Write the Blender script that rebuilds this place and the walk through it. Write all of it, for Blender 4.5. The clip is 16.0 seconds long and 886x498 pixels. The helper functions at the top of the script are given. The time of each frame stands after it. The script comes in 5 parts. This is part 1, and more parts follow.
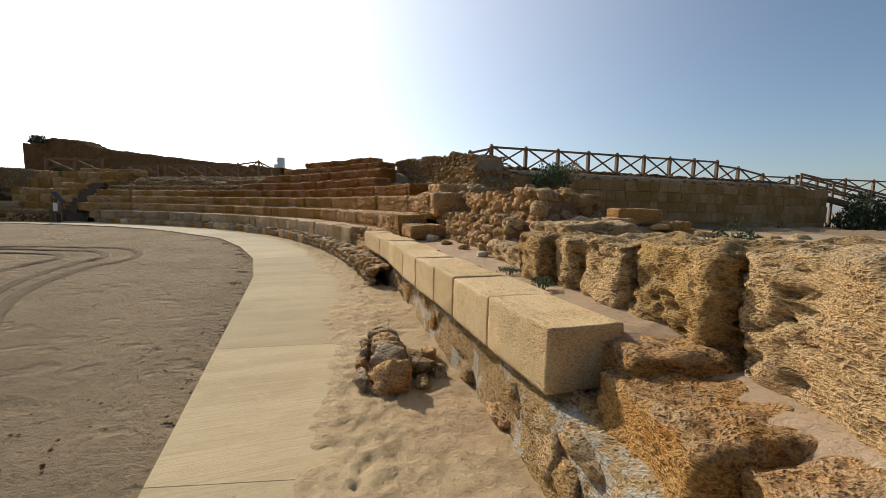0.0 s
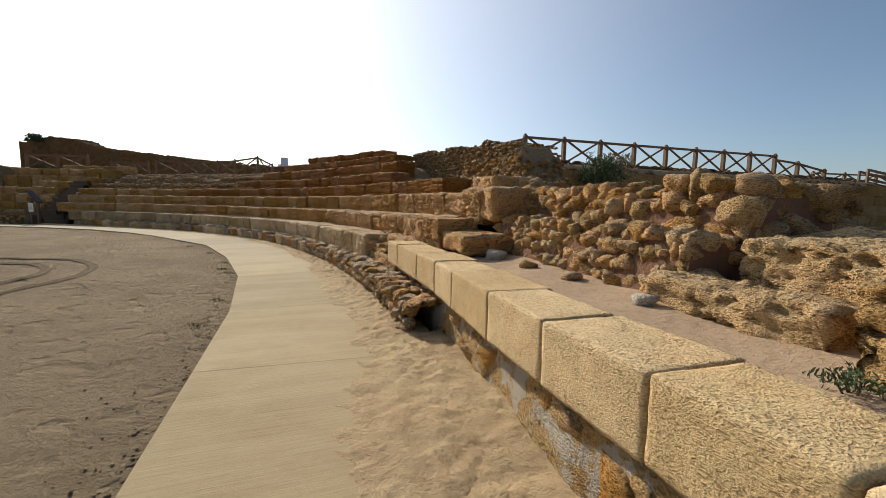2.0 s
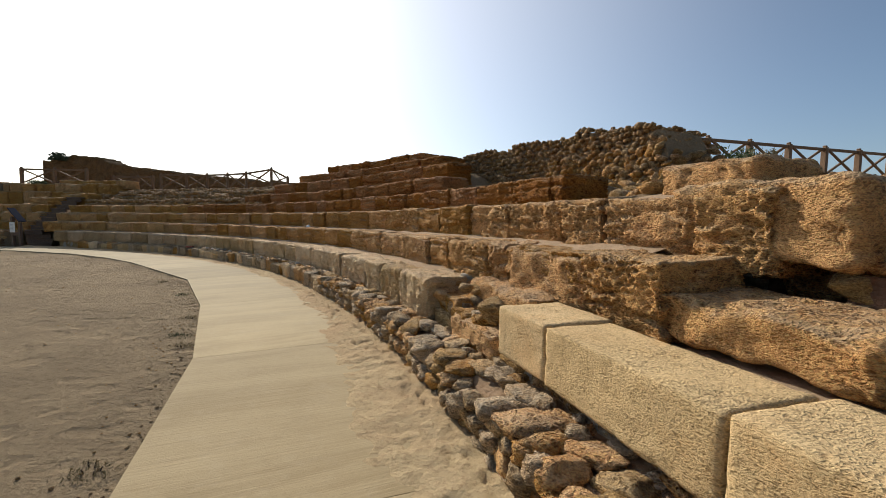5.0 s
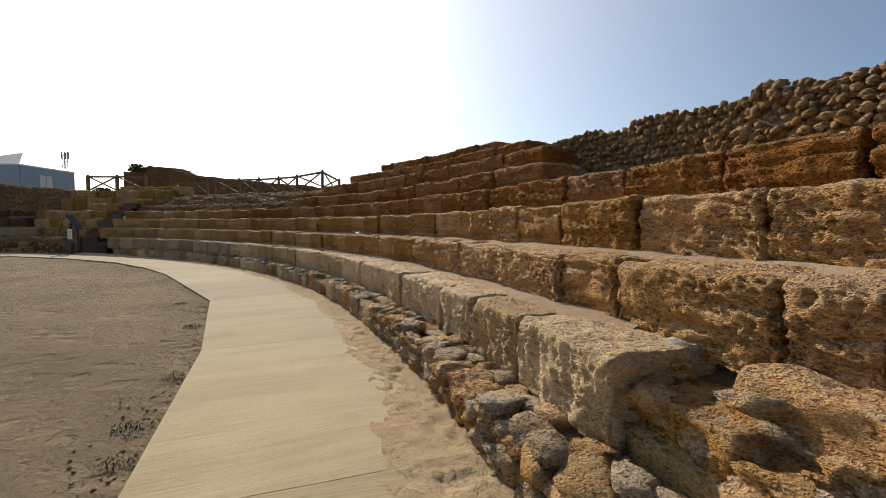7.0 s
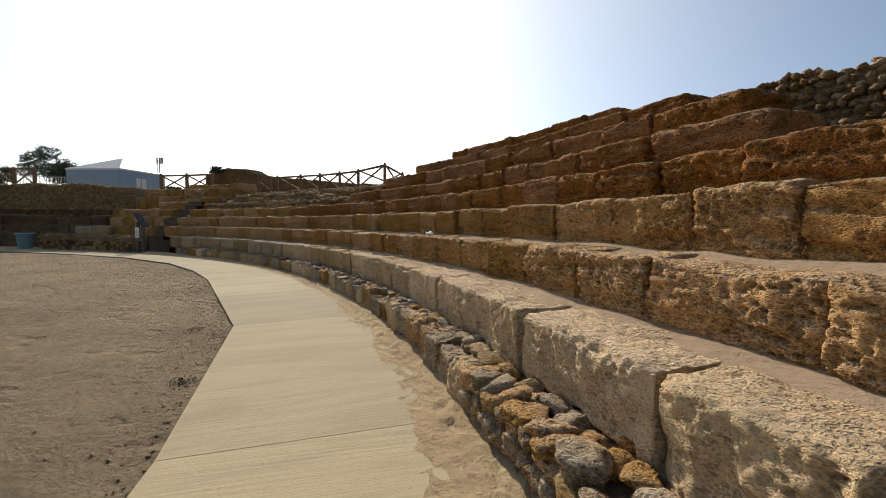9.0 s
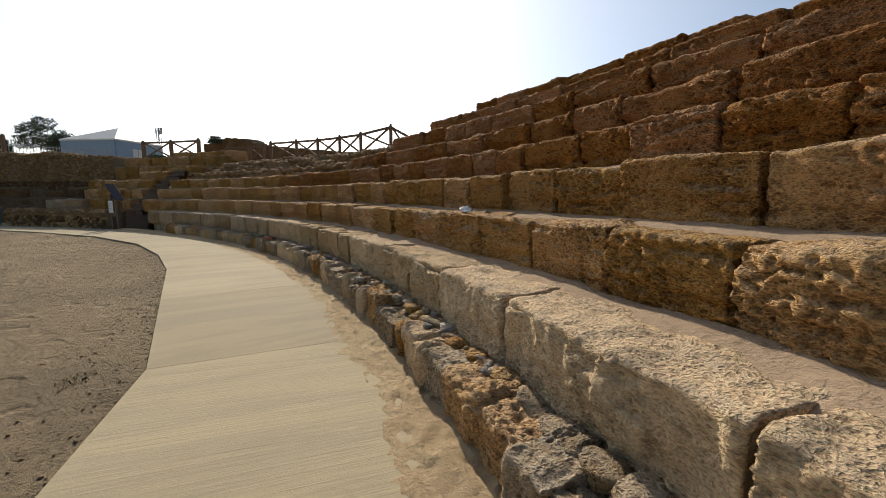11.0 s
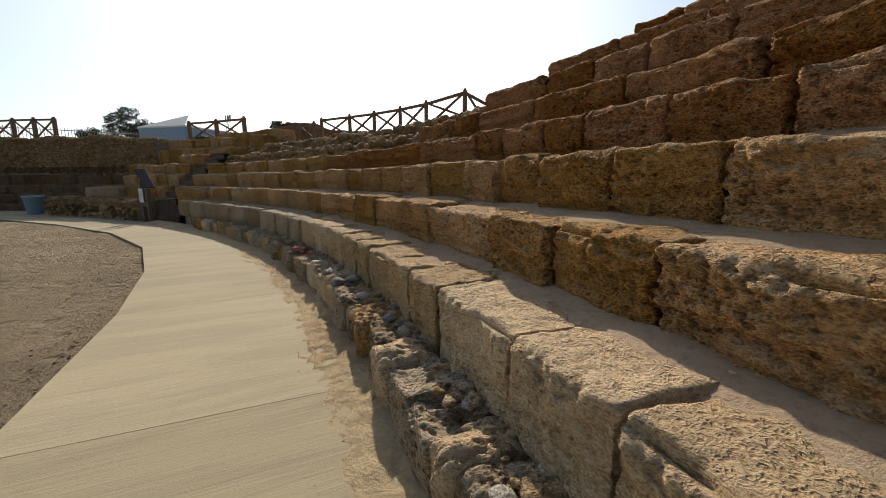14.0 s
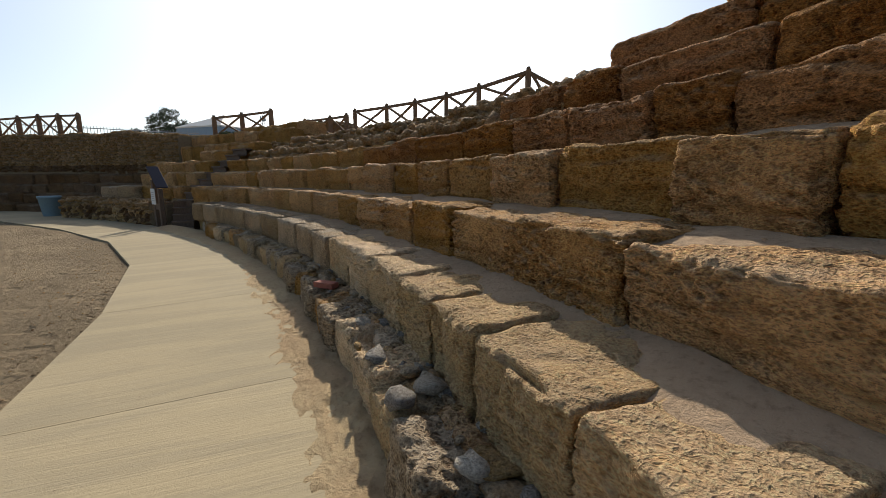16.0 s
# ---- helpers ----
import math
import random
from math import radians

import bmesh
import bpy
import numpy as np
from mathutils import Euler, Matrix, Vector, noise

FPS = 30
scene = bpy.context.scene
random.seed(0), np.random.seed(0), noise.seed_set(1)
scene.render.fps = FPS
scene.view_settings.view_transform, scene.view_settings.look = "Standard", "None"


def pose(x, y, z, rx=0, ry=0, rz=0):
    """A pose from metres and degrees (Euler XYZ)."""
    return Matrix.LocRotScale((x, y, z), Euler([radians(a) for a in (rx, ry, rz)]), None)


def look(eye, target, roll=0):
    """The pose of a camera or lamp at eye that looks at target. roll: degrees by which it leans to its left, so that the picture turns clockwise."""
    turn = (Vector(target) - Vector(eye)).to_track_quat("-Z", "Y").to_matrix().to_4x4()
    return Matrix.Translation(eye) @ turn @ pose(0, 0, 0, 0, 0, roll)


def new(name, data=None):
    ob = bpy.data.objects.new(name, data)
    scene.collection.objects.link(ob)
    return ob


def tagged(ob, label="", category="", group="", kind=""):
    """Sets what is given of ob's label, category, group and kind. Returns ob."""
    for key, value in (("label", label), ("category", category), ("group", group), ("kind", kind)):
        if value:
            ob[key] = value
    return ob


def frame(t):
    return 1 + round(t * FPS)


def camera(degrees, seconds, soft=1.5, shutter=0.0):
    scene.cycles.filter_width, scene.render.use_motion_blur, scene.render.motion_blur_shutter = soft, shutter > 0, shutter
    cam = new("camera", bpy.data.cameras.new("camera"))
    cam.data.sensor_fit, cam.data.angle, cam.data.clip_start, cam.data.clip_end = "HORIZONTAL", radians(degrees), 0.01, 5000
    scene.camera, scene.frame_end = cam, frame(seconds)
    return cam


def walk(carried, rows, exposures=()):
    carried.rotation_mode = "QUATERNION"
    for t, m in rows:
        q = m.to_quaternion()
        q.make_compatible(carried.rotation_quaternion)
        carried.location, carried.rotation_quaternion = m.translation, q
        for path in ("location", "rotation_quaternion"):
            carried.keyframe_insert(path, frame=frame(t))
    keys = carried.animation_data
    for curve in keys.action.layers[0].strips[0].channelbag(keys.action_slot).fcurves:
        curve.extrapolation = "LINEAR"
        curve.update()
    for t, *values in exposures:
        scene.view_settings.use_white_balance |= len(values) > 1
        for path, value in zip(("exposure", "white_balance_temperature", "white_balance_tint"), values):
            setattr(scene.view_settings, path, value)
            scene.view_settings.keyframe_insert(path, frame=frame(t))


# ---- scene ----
cam = camera(95.5, 16.0, soft=0.75)
METRES, EYE, TILT, LEAN, TURN = 20.0, 1.5, -6.13, -1.07, 0.0
ROWS = [
    (0.0, 0.0, 0.0, 0.0, 0.0, 0.0, -0.0),
    (0.5, -0.0101, 0.0289, 0.004, 0.18, 0.01, -0.04),
    (1.0, -0.0205, 0.0616, 0.0082, 0.26, 0.02, -0.02),
    (1.5, -0.0326, 0.0921, 0.0109, 0.32, 0.04, -0.04),
    (2.0, -0.0411, 0.1261, 0.0137, 0.47, 0.02, -0.02),
    (2.5, -0.0506, 0.1558, 0.0176, 1.14, -0.23, -0.06),
    (3.0, -0.0608, 0.1881, 0.0215, 1.58, -0.15, -0.04),
    (5.5, -0.1126, 0.3403, 0.0388, 4.28, 2.79, 0.04),
    (6.0, -0.1225, 0.3713, 0.0428, 7.31, 2.95, -0.35),
    (6.5, -0.1321, 0.3983, 0.0453, 7.75, 2.97, -0.37),
    (7.0, -0.1451, 0.4267, 0.0483, 10.01, 3.07, -0.53),
    (7.5, -0.1579, 0.4529, 0.0499, 12.37, 3.36, -0.8),
    (8.0, -0.1707, 0.482, 0.0538, 15.7, 3.27, -1.11),
    (8.5, -0.1848, 0.5081, 0.0574, 17.69, 3.1, -1.38),
    (9.0, -0.1993, 0.537, 0.0608, 18.43, 2.69, -1.42),
    (11.5, -0.2692, 0.6636, 0.0754, 19.78, -2.36, -1.31),
    (12.0, -0.2858, 0.6924, 0.0794, 20.83, -2.97, -1.29),
    (12.5, -0.3021, 0.7188, 0.0833, 22.06, -3.39, -1.24),
    (13.0, -0.3226, 0.7432, 0.0875, 24.61, -3.86, -1.41),
    (13.5, -0.3415, 0.766, 0.0905, 25.68, -3.94, -1.55),
    (14.0, -0.3623, 0.7882, 0.0934, 26.98, -3.89, -1.74),
    (14.5, -0.3821, 0.809, 0.0954, 27.22, -3.84, -1.88),
    (15.0, -0.4048, 0.8306, 0.0976, 28.54, -3.95, -2.0),
    (15.5, -0.4252, 0.8507, 0.1003, 29.74, -3.97, -2.16),
    (16.0, -0.4474, 0.8718, 0.1035, 31.02, -4.16, -2.12),
]
walk(cam, [(t, pose(0, 0, EYE, TILT, LEAN, TURN) @ pose(METRES * x, METRES * y, METRES * z, 90 + pitch, roll, yaw)) for t, x, y, z, yaw, pitch, roll in ROWS])

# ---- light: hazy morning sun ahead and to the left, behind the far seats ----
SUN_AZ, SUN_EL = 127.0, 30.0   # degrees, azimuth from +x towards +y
world = bpy.data.worlds.new("sky")
scene.world = world
world.use_nodes = True
wn = world.node_tree
sky = wn.nodes.new("ShaderNodeTexSky")
sky.sky_type = "NISHITA"
sky.sun_disc = False
sky.sun_elevation = radians(SUN_EL)
sky.sun_rotation = radians(90 - SUN_AZ)
sky.dust_density = 1.0
sky.air_density = 1.0
sky.ozone_density = 2.0
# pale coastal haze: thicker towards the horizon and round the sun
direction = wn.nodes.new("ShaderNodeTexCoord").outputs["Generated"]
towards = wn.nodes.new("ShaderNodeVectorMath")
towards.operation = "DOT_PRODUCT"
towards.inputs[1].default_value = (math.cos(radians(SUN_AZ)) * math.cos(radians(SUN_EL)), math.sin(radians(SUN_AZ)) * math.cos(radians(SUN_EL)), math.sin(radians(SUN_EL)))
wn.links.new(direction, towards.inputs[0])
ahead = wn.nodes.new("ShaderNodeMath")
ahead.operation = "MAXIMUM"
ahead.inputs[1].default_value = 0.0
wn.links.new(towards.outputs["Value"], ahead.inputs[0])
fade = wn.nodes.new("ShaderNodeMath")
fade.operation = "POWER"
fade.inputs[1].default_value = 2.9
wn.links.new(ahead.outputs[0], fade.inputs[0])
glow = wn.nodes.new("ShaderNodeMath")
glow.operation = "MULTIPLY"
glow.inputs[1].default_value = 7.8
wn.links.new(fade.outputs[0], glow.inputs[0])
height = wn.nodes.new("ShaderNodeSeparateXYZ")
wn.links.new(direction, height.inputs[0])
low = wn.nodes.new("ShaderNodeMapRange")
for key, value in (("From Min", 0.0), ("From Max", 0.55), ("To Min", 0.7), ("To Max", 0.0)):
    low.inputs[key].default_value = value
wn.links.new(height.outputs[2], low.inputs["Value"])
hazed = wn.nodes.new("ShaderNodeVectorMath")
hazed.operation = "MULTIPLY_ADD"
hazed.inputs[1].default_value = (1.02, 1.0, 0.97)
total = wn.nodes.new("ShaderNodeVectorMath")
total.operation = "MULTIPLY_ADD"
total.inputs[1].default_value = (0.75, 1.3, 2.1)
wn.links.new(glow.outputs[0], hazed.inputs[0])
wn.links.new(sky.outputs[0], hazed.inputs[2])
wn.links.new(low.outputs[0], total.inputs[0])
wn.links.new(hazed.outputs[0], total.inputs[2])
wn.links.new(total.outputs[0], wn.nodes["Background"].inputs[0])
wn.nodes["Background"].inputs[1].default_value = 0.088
sun = new("sun", bpy.data.lights.new("sun", "SUN"))
sun.data.energy, sun.data.angle, sun.data.color = 4.6, radians(0.8), (1.0, 0.92, 0.8)
_ce = math.cos(radians(SUN_EL))
sun.matrix_world = look((0, 0, 0), (-math.cos(radians(SUN_AZ)) * _ce, -math.sin(radians(SUN_AZ)) * _ce, -math.sin(radians(SUN_EL))))


# ---- materials ----
def nodes_of(name):
    m = bpy.data.materials.new(name)
    m.use_nodes = True
    return m, m.node_tree, m.node_tree.nodes["Principled BSDF"]


def tex_noise(nt, src, scale, detail=6.0, rough=0.6, distort=0.0):
    n = nt.nodes.new("ShaderNodeTexNoise")
    n.inputs["Scale"].default_value, n.inputs["Detail"].default_value = scale, detail
    n.inputs["Roughness"].default_value, n.inputs["Distortion"].default_value = rough, distort
    nt.links.new(src, n.inputs["Vector"])
    return n.outputs["Fac"]


def map_range(nt, src, a, b, c=0.0, d=1.0):
    n = nt.nodes.new("ShaderNodeMapRange")
    n.interpolation_type = "SMOOTHSTEP"
    for k, v in zip(("From Min", "From Max", "To Min", "To Max"), (a, b, c, d)):
        n.inputs[k].default_value = v
    nt.links.new(src, n.inputs["Value"])
    return n.outputs["Result"]


def maths(nt, op, a, b):
    n = nt.nodes.new("ShaderNodeMath")
    n.operation = op
    for i, v in enumerate((a, b)):
        if isinstance(v, (int, float)):
            n.inputs[i].default_value = v
        else:
            nt.links.new(v, n.inputs[i])
    return n.outputs[0]


def blend(nt, fac, a, b, mode="MIX"):
    n = nt.nodes.new("ShaderNodeMix")
    n.data_type, n.blend_type = "RGBA", mode
    for key, v in (("Factor", fac), ("A", a), ("B", b)):
        sock = [s for s in n.inputs if s.name == key and s.enabled][0]
        if isinstance(v, tuple):
            sock.default_value = (*v, 1)
        elif isinstance(v, float):
            sock.default_value = v
        else:
            nt.links.new(v, sock)
    return [s for s in n.outputs if s.enabled][0]


def stretched(nt, src, sx, sy, sz):
    n = nt.nodes.new("ShaderNodeVectorMath")
    n.operation = "MULTIPLY"
    n.inputs[1].default_value = (sx, sy, sz)
    nt.links.new(src, n.inputs[0])
    return n.outputs[0]


def bumped(nt, bsdf, height, strength, distance):
    b = nt.nodes.new("ShaderNodeBump")
    b.inputs["Strength"].default_value, b.inputs["Distance"].default_value = strength, distance
    nt.links.new(height, b.inputs["Height"])
    nt.links.new(b.outputs[0], bsdf.inputs["Normal"])


def stone_material(name, light, dark, lichen, pits=1.0, crust=0.6, pit_scale=26.0, island=False, grit=1.0, patch=None, relief=0.05):
    """Weathered shelly sandstone: bedded colour, small pits with their shade in the colour, shell grit, grey-buff
    lichen crust on what faces the sky.
    """
    m, nt, b = nodes_of(name)
    geo = nt.nodes.new("ShaderNodeNewGeometry")
    pos = geo.outputs["Position"]
    big = tex_noise(nt, pos, 1.3, 5, 0.6)
    mid = tex_noise(nt, pos, 9.0, 8, 0.7)
    col = blend(nt, map_range(nt, big, 0.32, 0.68), dark, light)
    red = tex_noise(nt, pos, 2.3, 5, 0.6)
    col = blend(nt, map_range(nt, red, 0.5, 0.72, 0.0, 0.55), col, (light[0] * 0.98, light[1] * 0.74, light[2] * 0.52))
    col = blend(nt, map_range(nt, mid, 0.4, 0.72, 0.0, 0.5), col, (light[0] * 1.2, light[1] * 1.18, light[2] * 1.15))
    layered = stretched(nt, pos, 1.0, 1.0, 1.9)
    wv = nt.nodes.new("ShaderNodeTexNoise")
    wv.inputs["Scale"].default_value, wv.inputs["Detail"].default_value = pit_scale * 0.4, 3.0
    nt.links.new(layered, wv.inputs["Vector"])
    vm = nt.nodes.new("ShaderNodeVectorMath")
    vm.operation = "MULTIPLY_ADD"
    vm.inputs[1].default_value = (1.5 / pit_scale,) * 3
    nt.links.new(wv.outputs["Color"], vm.inputs[0])
    nt.links.new(layered, vm.inputs[2])
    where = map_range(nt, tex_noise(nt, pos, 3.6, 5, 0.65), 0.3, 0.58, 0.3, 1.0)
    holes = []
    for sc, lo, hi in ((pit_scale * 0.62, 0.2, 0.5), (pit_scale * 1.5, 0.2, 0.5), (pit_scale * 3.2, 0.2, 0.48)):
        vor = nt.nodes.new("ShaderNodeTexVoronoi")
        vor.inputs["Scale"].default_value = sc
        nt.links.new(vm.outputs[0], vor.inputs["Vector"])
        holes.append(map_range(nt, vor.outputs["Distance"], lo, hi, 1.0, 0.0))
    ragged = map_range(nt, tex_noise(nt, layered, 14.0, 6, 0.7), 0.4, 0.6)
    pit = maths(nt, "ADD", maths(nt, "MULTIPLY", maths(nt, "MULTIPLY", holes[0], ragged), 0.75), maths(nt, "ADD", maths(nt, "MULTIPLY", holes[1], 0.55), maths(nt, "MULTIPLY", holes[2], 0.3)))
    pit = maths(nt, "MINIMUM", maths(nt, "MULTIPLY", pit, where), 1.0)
    grain = tex_noise(nt, layered, 75.0, 5, 0.75)
    col = blend(nt, map_range(nt, grain, 0.47, 0.62, 0.0, 0.75 * grit), col, (min(0.85, light[0] * 1.3), light[1] * 1.27, light[2] * 1.25))
    col = blend(nt, map_range(nt, grain, 0.36, 0.5, 0.8 * grit, 0.0), col, (dark[0] * 0.55, dark[1] * 0.5, dark[2] * 0.45))
    sep = nt.nodes.new("ShaderNodeSeparateXYZ")
    nt.links.new(geo.outputs["Normal"], sep.inputs[0])
    up = map_range(nt, sep.outputs[2], 0.05, 0.7)
    spots = map_range(nt, tex_noise(nt, pos, 4.5, 9, 0.8), 0.34, 0.62)
    col = blend(nt, maths(nt, "MULTIPLY", maths(nt, "MULTIPLY", up, spots), crust), col, lichen)
    speck = map_range(nt, tex_noise(nt, pos, 22.0, 7, 0.8), 0.54, 0.68)
    veil = map_range(nt, tex_noise(nt, pos, 2.6, 5, 0.7), 0.45, 0.66)
    col = blend(nt, maths(nt, "MULTIPLY", maths(nt, "MULTIPLY", speck, veil), 0.75 * crust), col, (lichen[0] * 0.4, lichen[1] * 0.41, lichen[2] * 0.4))
    # self-shadow of the holes, put into the base colour
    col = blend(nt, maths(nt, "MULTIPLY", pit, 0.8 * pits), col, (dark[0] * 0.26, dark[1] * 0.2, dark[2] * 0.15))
    if patch:
        flake = map_range(nt, tex_noise(nt, pos, 2.4, 10, 0.72), 0.5, 0.55)
        col = blend(nt, maths(nt, "MULTIPLY", flake, 0.85), col, patch)
    info = geo.outputs["Random Per Island"] if island else nt.nodes.new("ShaderNodeObjectInfo").outputs["Random"]
    hsv = nt.nodes.new("ShaderNodeHueSaturation")
    nt.links.new(map_range(nt, info, 0, 1, 0.84, 1.15), hsv.inputs["Value"])
    nt.links.new(map_range(nt, info, 0, 1, 1.07, 0.92), hsv.inputs["Saturation"])
    nt.links.new(col, hsv.inputs["Color"])
    nt.links.new(hsv.outputs[0], b.inputs["Base Color"])
    b.inputs["Roughness"].default_value = 0.95
    b.inputs["Specular IOR Level"].default_value = 0.15
    fine = tex_noise(nt, pos, 130.0, 5, 0.75)
    h = maths(nt, "ADD", maths(nt, "MULTIPLY", mid, 0.9), maths(nt, "MULTIPLY", maths(nt, "ADD", fine, grain), 0.3 * (0.5 + 0.5 * grit)))
    h = maths(nt, "SUBTRACT", h, maths(nt, "MULTIPLY", pit, 0.9 * pits))
    bumped(nt, b, h, 1.0, relief)
    return m


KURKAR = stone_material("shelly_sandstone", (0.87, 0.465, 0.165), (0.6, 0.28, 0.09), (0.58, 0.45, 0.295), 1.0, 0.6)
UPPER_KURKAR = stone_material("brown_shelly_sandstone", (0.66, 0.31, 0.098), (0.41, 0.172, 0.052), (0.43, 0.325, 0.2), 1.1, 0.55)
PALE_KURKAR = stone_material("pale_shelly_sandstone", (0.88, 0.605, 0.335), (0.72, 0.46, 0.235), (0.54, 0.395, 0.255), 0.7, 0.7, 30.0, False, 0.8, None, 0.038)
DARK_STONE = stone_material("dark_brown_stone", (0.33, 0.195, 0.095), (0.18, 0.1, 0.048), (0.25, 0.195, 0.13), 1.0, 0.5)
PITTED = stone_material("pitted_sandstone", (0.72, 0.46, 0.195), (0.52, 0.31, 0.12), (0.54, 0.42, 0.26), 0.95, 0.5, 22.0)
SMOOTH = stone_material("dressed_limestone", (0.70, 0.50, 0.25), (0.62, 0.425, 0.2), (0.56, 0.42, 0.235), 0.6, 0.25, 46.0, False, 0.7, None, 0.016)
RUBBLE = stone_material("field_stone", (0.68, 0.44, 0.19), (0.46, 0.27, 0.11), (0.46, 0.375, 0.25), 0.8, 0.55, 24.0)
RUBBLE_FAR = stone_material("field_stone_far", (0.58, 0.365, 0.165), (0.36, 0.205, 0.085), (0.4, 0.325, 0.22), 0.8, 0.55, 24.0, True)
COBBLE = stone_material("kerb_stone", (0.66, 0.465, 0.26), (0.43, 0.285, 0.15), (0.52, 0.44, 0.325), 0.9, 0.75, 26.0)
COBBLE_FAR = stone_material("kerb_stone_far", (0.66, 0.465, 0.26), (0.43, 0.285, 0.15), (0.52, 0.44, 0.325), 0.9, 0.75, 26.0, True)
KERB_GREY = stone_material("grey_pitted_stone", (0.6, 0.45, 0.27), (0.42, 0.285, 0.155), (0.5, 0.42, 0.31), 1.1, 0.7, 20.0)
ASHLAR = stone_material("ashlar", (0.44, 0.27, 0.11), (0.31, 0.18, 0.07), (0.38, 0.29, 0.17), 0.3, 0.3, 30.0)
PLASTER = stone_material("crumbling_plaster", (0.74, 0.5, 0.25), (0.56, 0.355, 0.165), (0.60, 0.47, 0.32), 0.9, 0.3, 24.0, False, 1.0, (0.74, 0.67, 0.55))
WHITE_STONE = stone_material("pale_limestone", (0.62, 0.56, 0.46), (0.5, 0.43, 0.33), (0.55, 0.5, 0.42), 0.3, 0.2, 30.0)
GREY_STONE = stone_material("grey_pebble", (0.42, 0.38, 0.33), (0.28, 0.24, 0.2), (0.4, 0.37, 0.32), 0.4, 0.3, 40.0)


def earth_material(name, a, b_, footprints=0.0, relief=0.075):
    m, nt, b = nodes_of(name)
    pos = nt.nodes.new("ShaderNodeNewGeometry").outputs["Position"]
    col = blend(nt, map_range(nt, tex_noise(nt, pos, 0.55, 6, 0.65), 0.35, 0.65), a, b_)
    col = blend(nt, map_range(nt, tex_noise(nt, pos, 7.0, 8, 0.75), 0.45, 0.75, 0.0, 0.45), col, (b_[0] * 0.62, b_[1] * 0.6, b_[2] * 0.58))
    grit = tex_noise(nt, pos, 160.0, 3, 0.7)
    col = blend(nt, map_range(nt, grit, 0.62, 0.75, 0.0, 0.6), col, (a[0] * 0.5, a[1] * 0.47, a[2] * 0.45))
    pale = tex_noise(nt, pos, 210.0, 2, 0.5)
    col = blend(nt, map_range(nt, pale, 0.68, 0.74, 0.0, 0.6), col, (0.6, 0.55, 0.46))
    nt.links.new(col, b.inputs["Base Color"])
    b.inputs["Roughness"].default_value = 1.0
    b.inputs["Specular IOR Level"].default_value = 0.1
    clods = tex_noise(nt, pos, 26.0, 6, 0.7)
    col = blend(nt, map_range(nt, clods, 0.5, 0.68, 0.0, 0.6), col, (b_[0] * 0.66, b_[1] * 0.63, b_[2] * 0.6))
    nt.links.new(col, b.inputs["Base Color"])
    h = maths(nt, "ADD", maths(nt, "MULTIPLY", tex_noise(nt, pos, 8.0, 7, 0.75), 1.0), maths(nt, "MULTIPLY", maths(nt, "ADD", grit, maths(nt, "MULTIPLY", clods, 3.0)), 0.12))
    if footprints:
        v = nt.nodes.new("ShaderNodeTexVoronoi")
        v.feature = "SMOOTH_F1"
        v.inputs["Scale"].default_value = 3.2
        v.inputs["Randomness"].default_value = 1.0
        wv = nt.nodes.new("ShaderNodeVectorMath")
        wv.operation = "ADD"
        cx = nt.nodes.new("ShaderNodeCombineXYZ")
        nt.links.new(maths(nt, "MULTIPLY", tex_noise(nt, pos, 3.0, 4, 0.6), 0.5), cx.inputs[0])
        nt.links.new(pos, wv.inputs[0])
        nt.links.new(cx.outputs[0], wv.inputs[1])
        nt.links.new(wv.outputs[0], v.inputs["Vector"])
        h = maths(nt, "ADD", h, maths(nt, "MULTIPLY", map_range(nt, v.outputs["Distance"], 0.1, 0.34), footprints))
    bumped(nt, b, h, 1.0, relief)
    return m


SAND = earth_material("arena_sand", (0.43, 0.325, 0.2), (0.33, 0.25, 0.155), 0.6, 0.15)
EARTH = earth_material("packed_earth", (0.36, 0.26, 0.155), (0.29, 0.205, 0.12))
VERGE = earth_material("verge_sand", (0.53, 0.405, 0.235), (0.47, 0.33, 0.19), 0.3, 0.04)
TREAD_SAND = earth_material("tread_sand", (0.50, 0.36, 0.235), (0.42, 0.30, 0.19), 0.0, 0.03)
RED_EARTH = earth_material("red_earth_mortar", (0.34, 0.185, 0.115), (0.27, 0.15, 0.09))
KERB_EARTH = earth_material("reddish_kerb_mortar", (0.42, 0.29, 0.18), (0.33, 0.21, 0.125), 0.0, 0.06)
TRACK = earth_material("wheel_rut_earth", (0.25, 0.188, 0.118), (0.2, 0.152, 0.096))


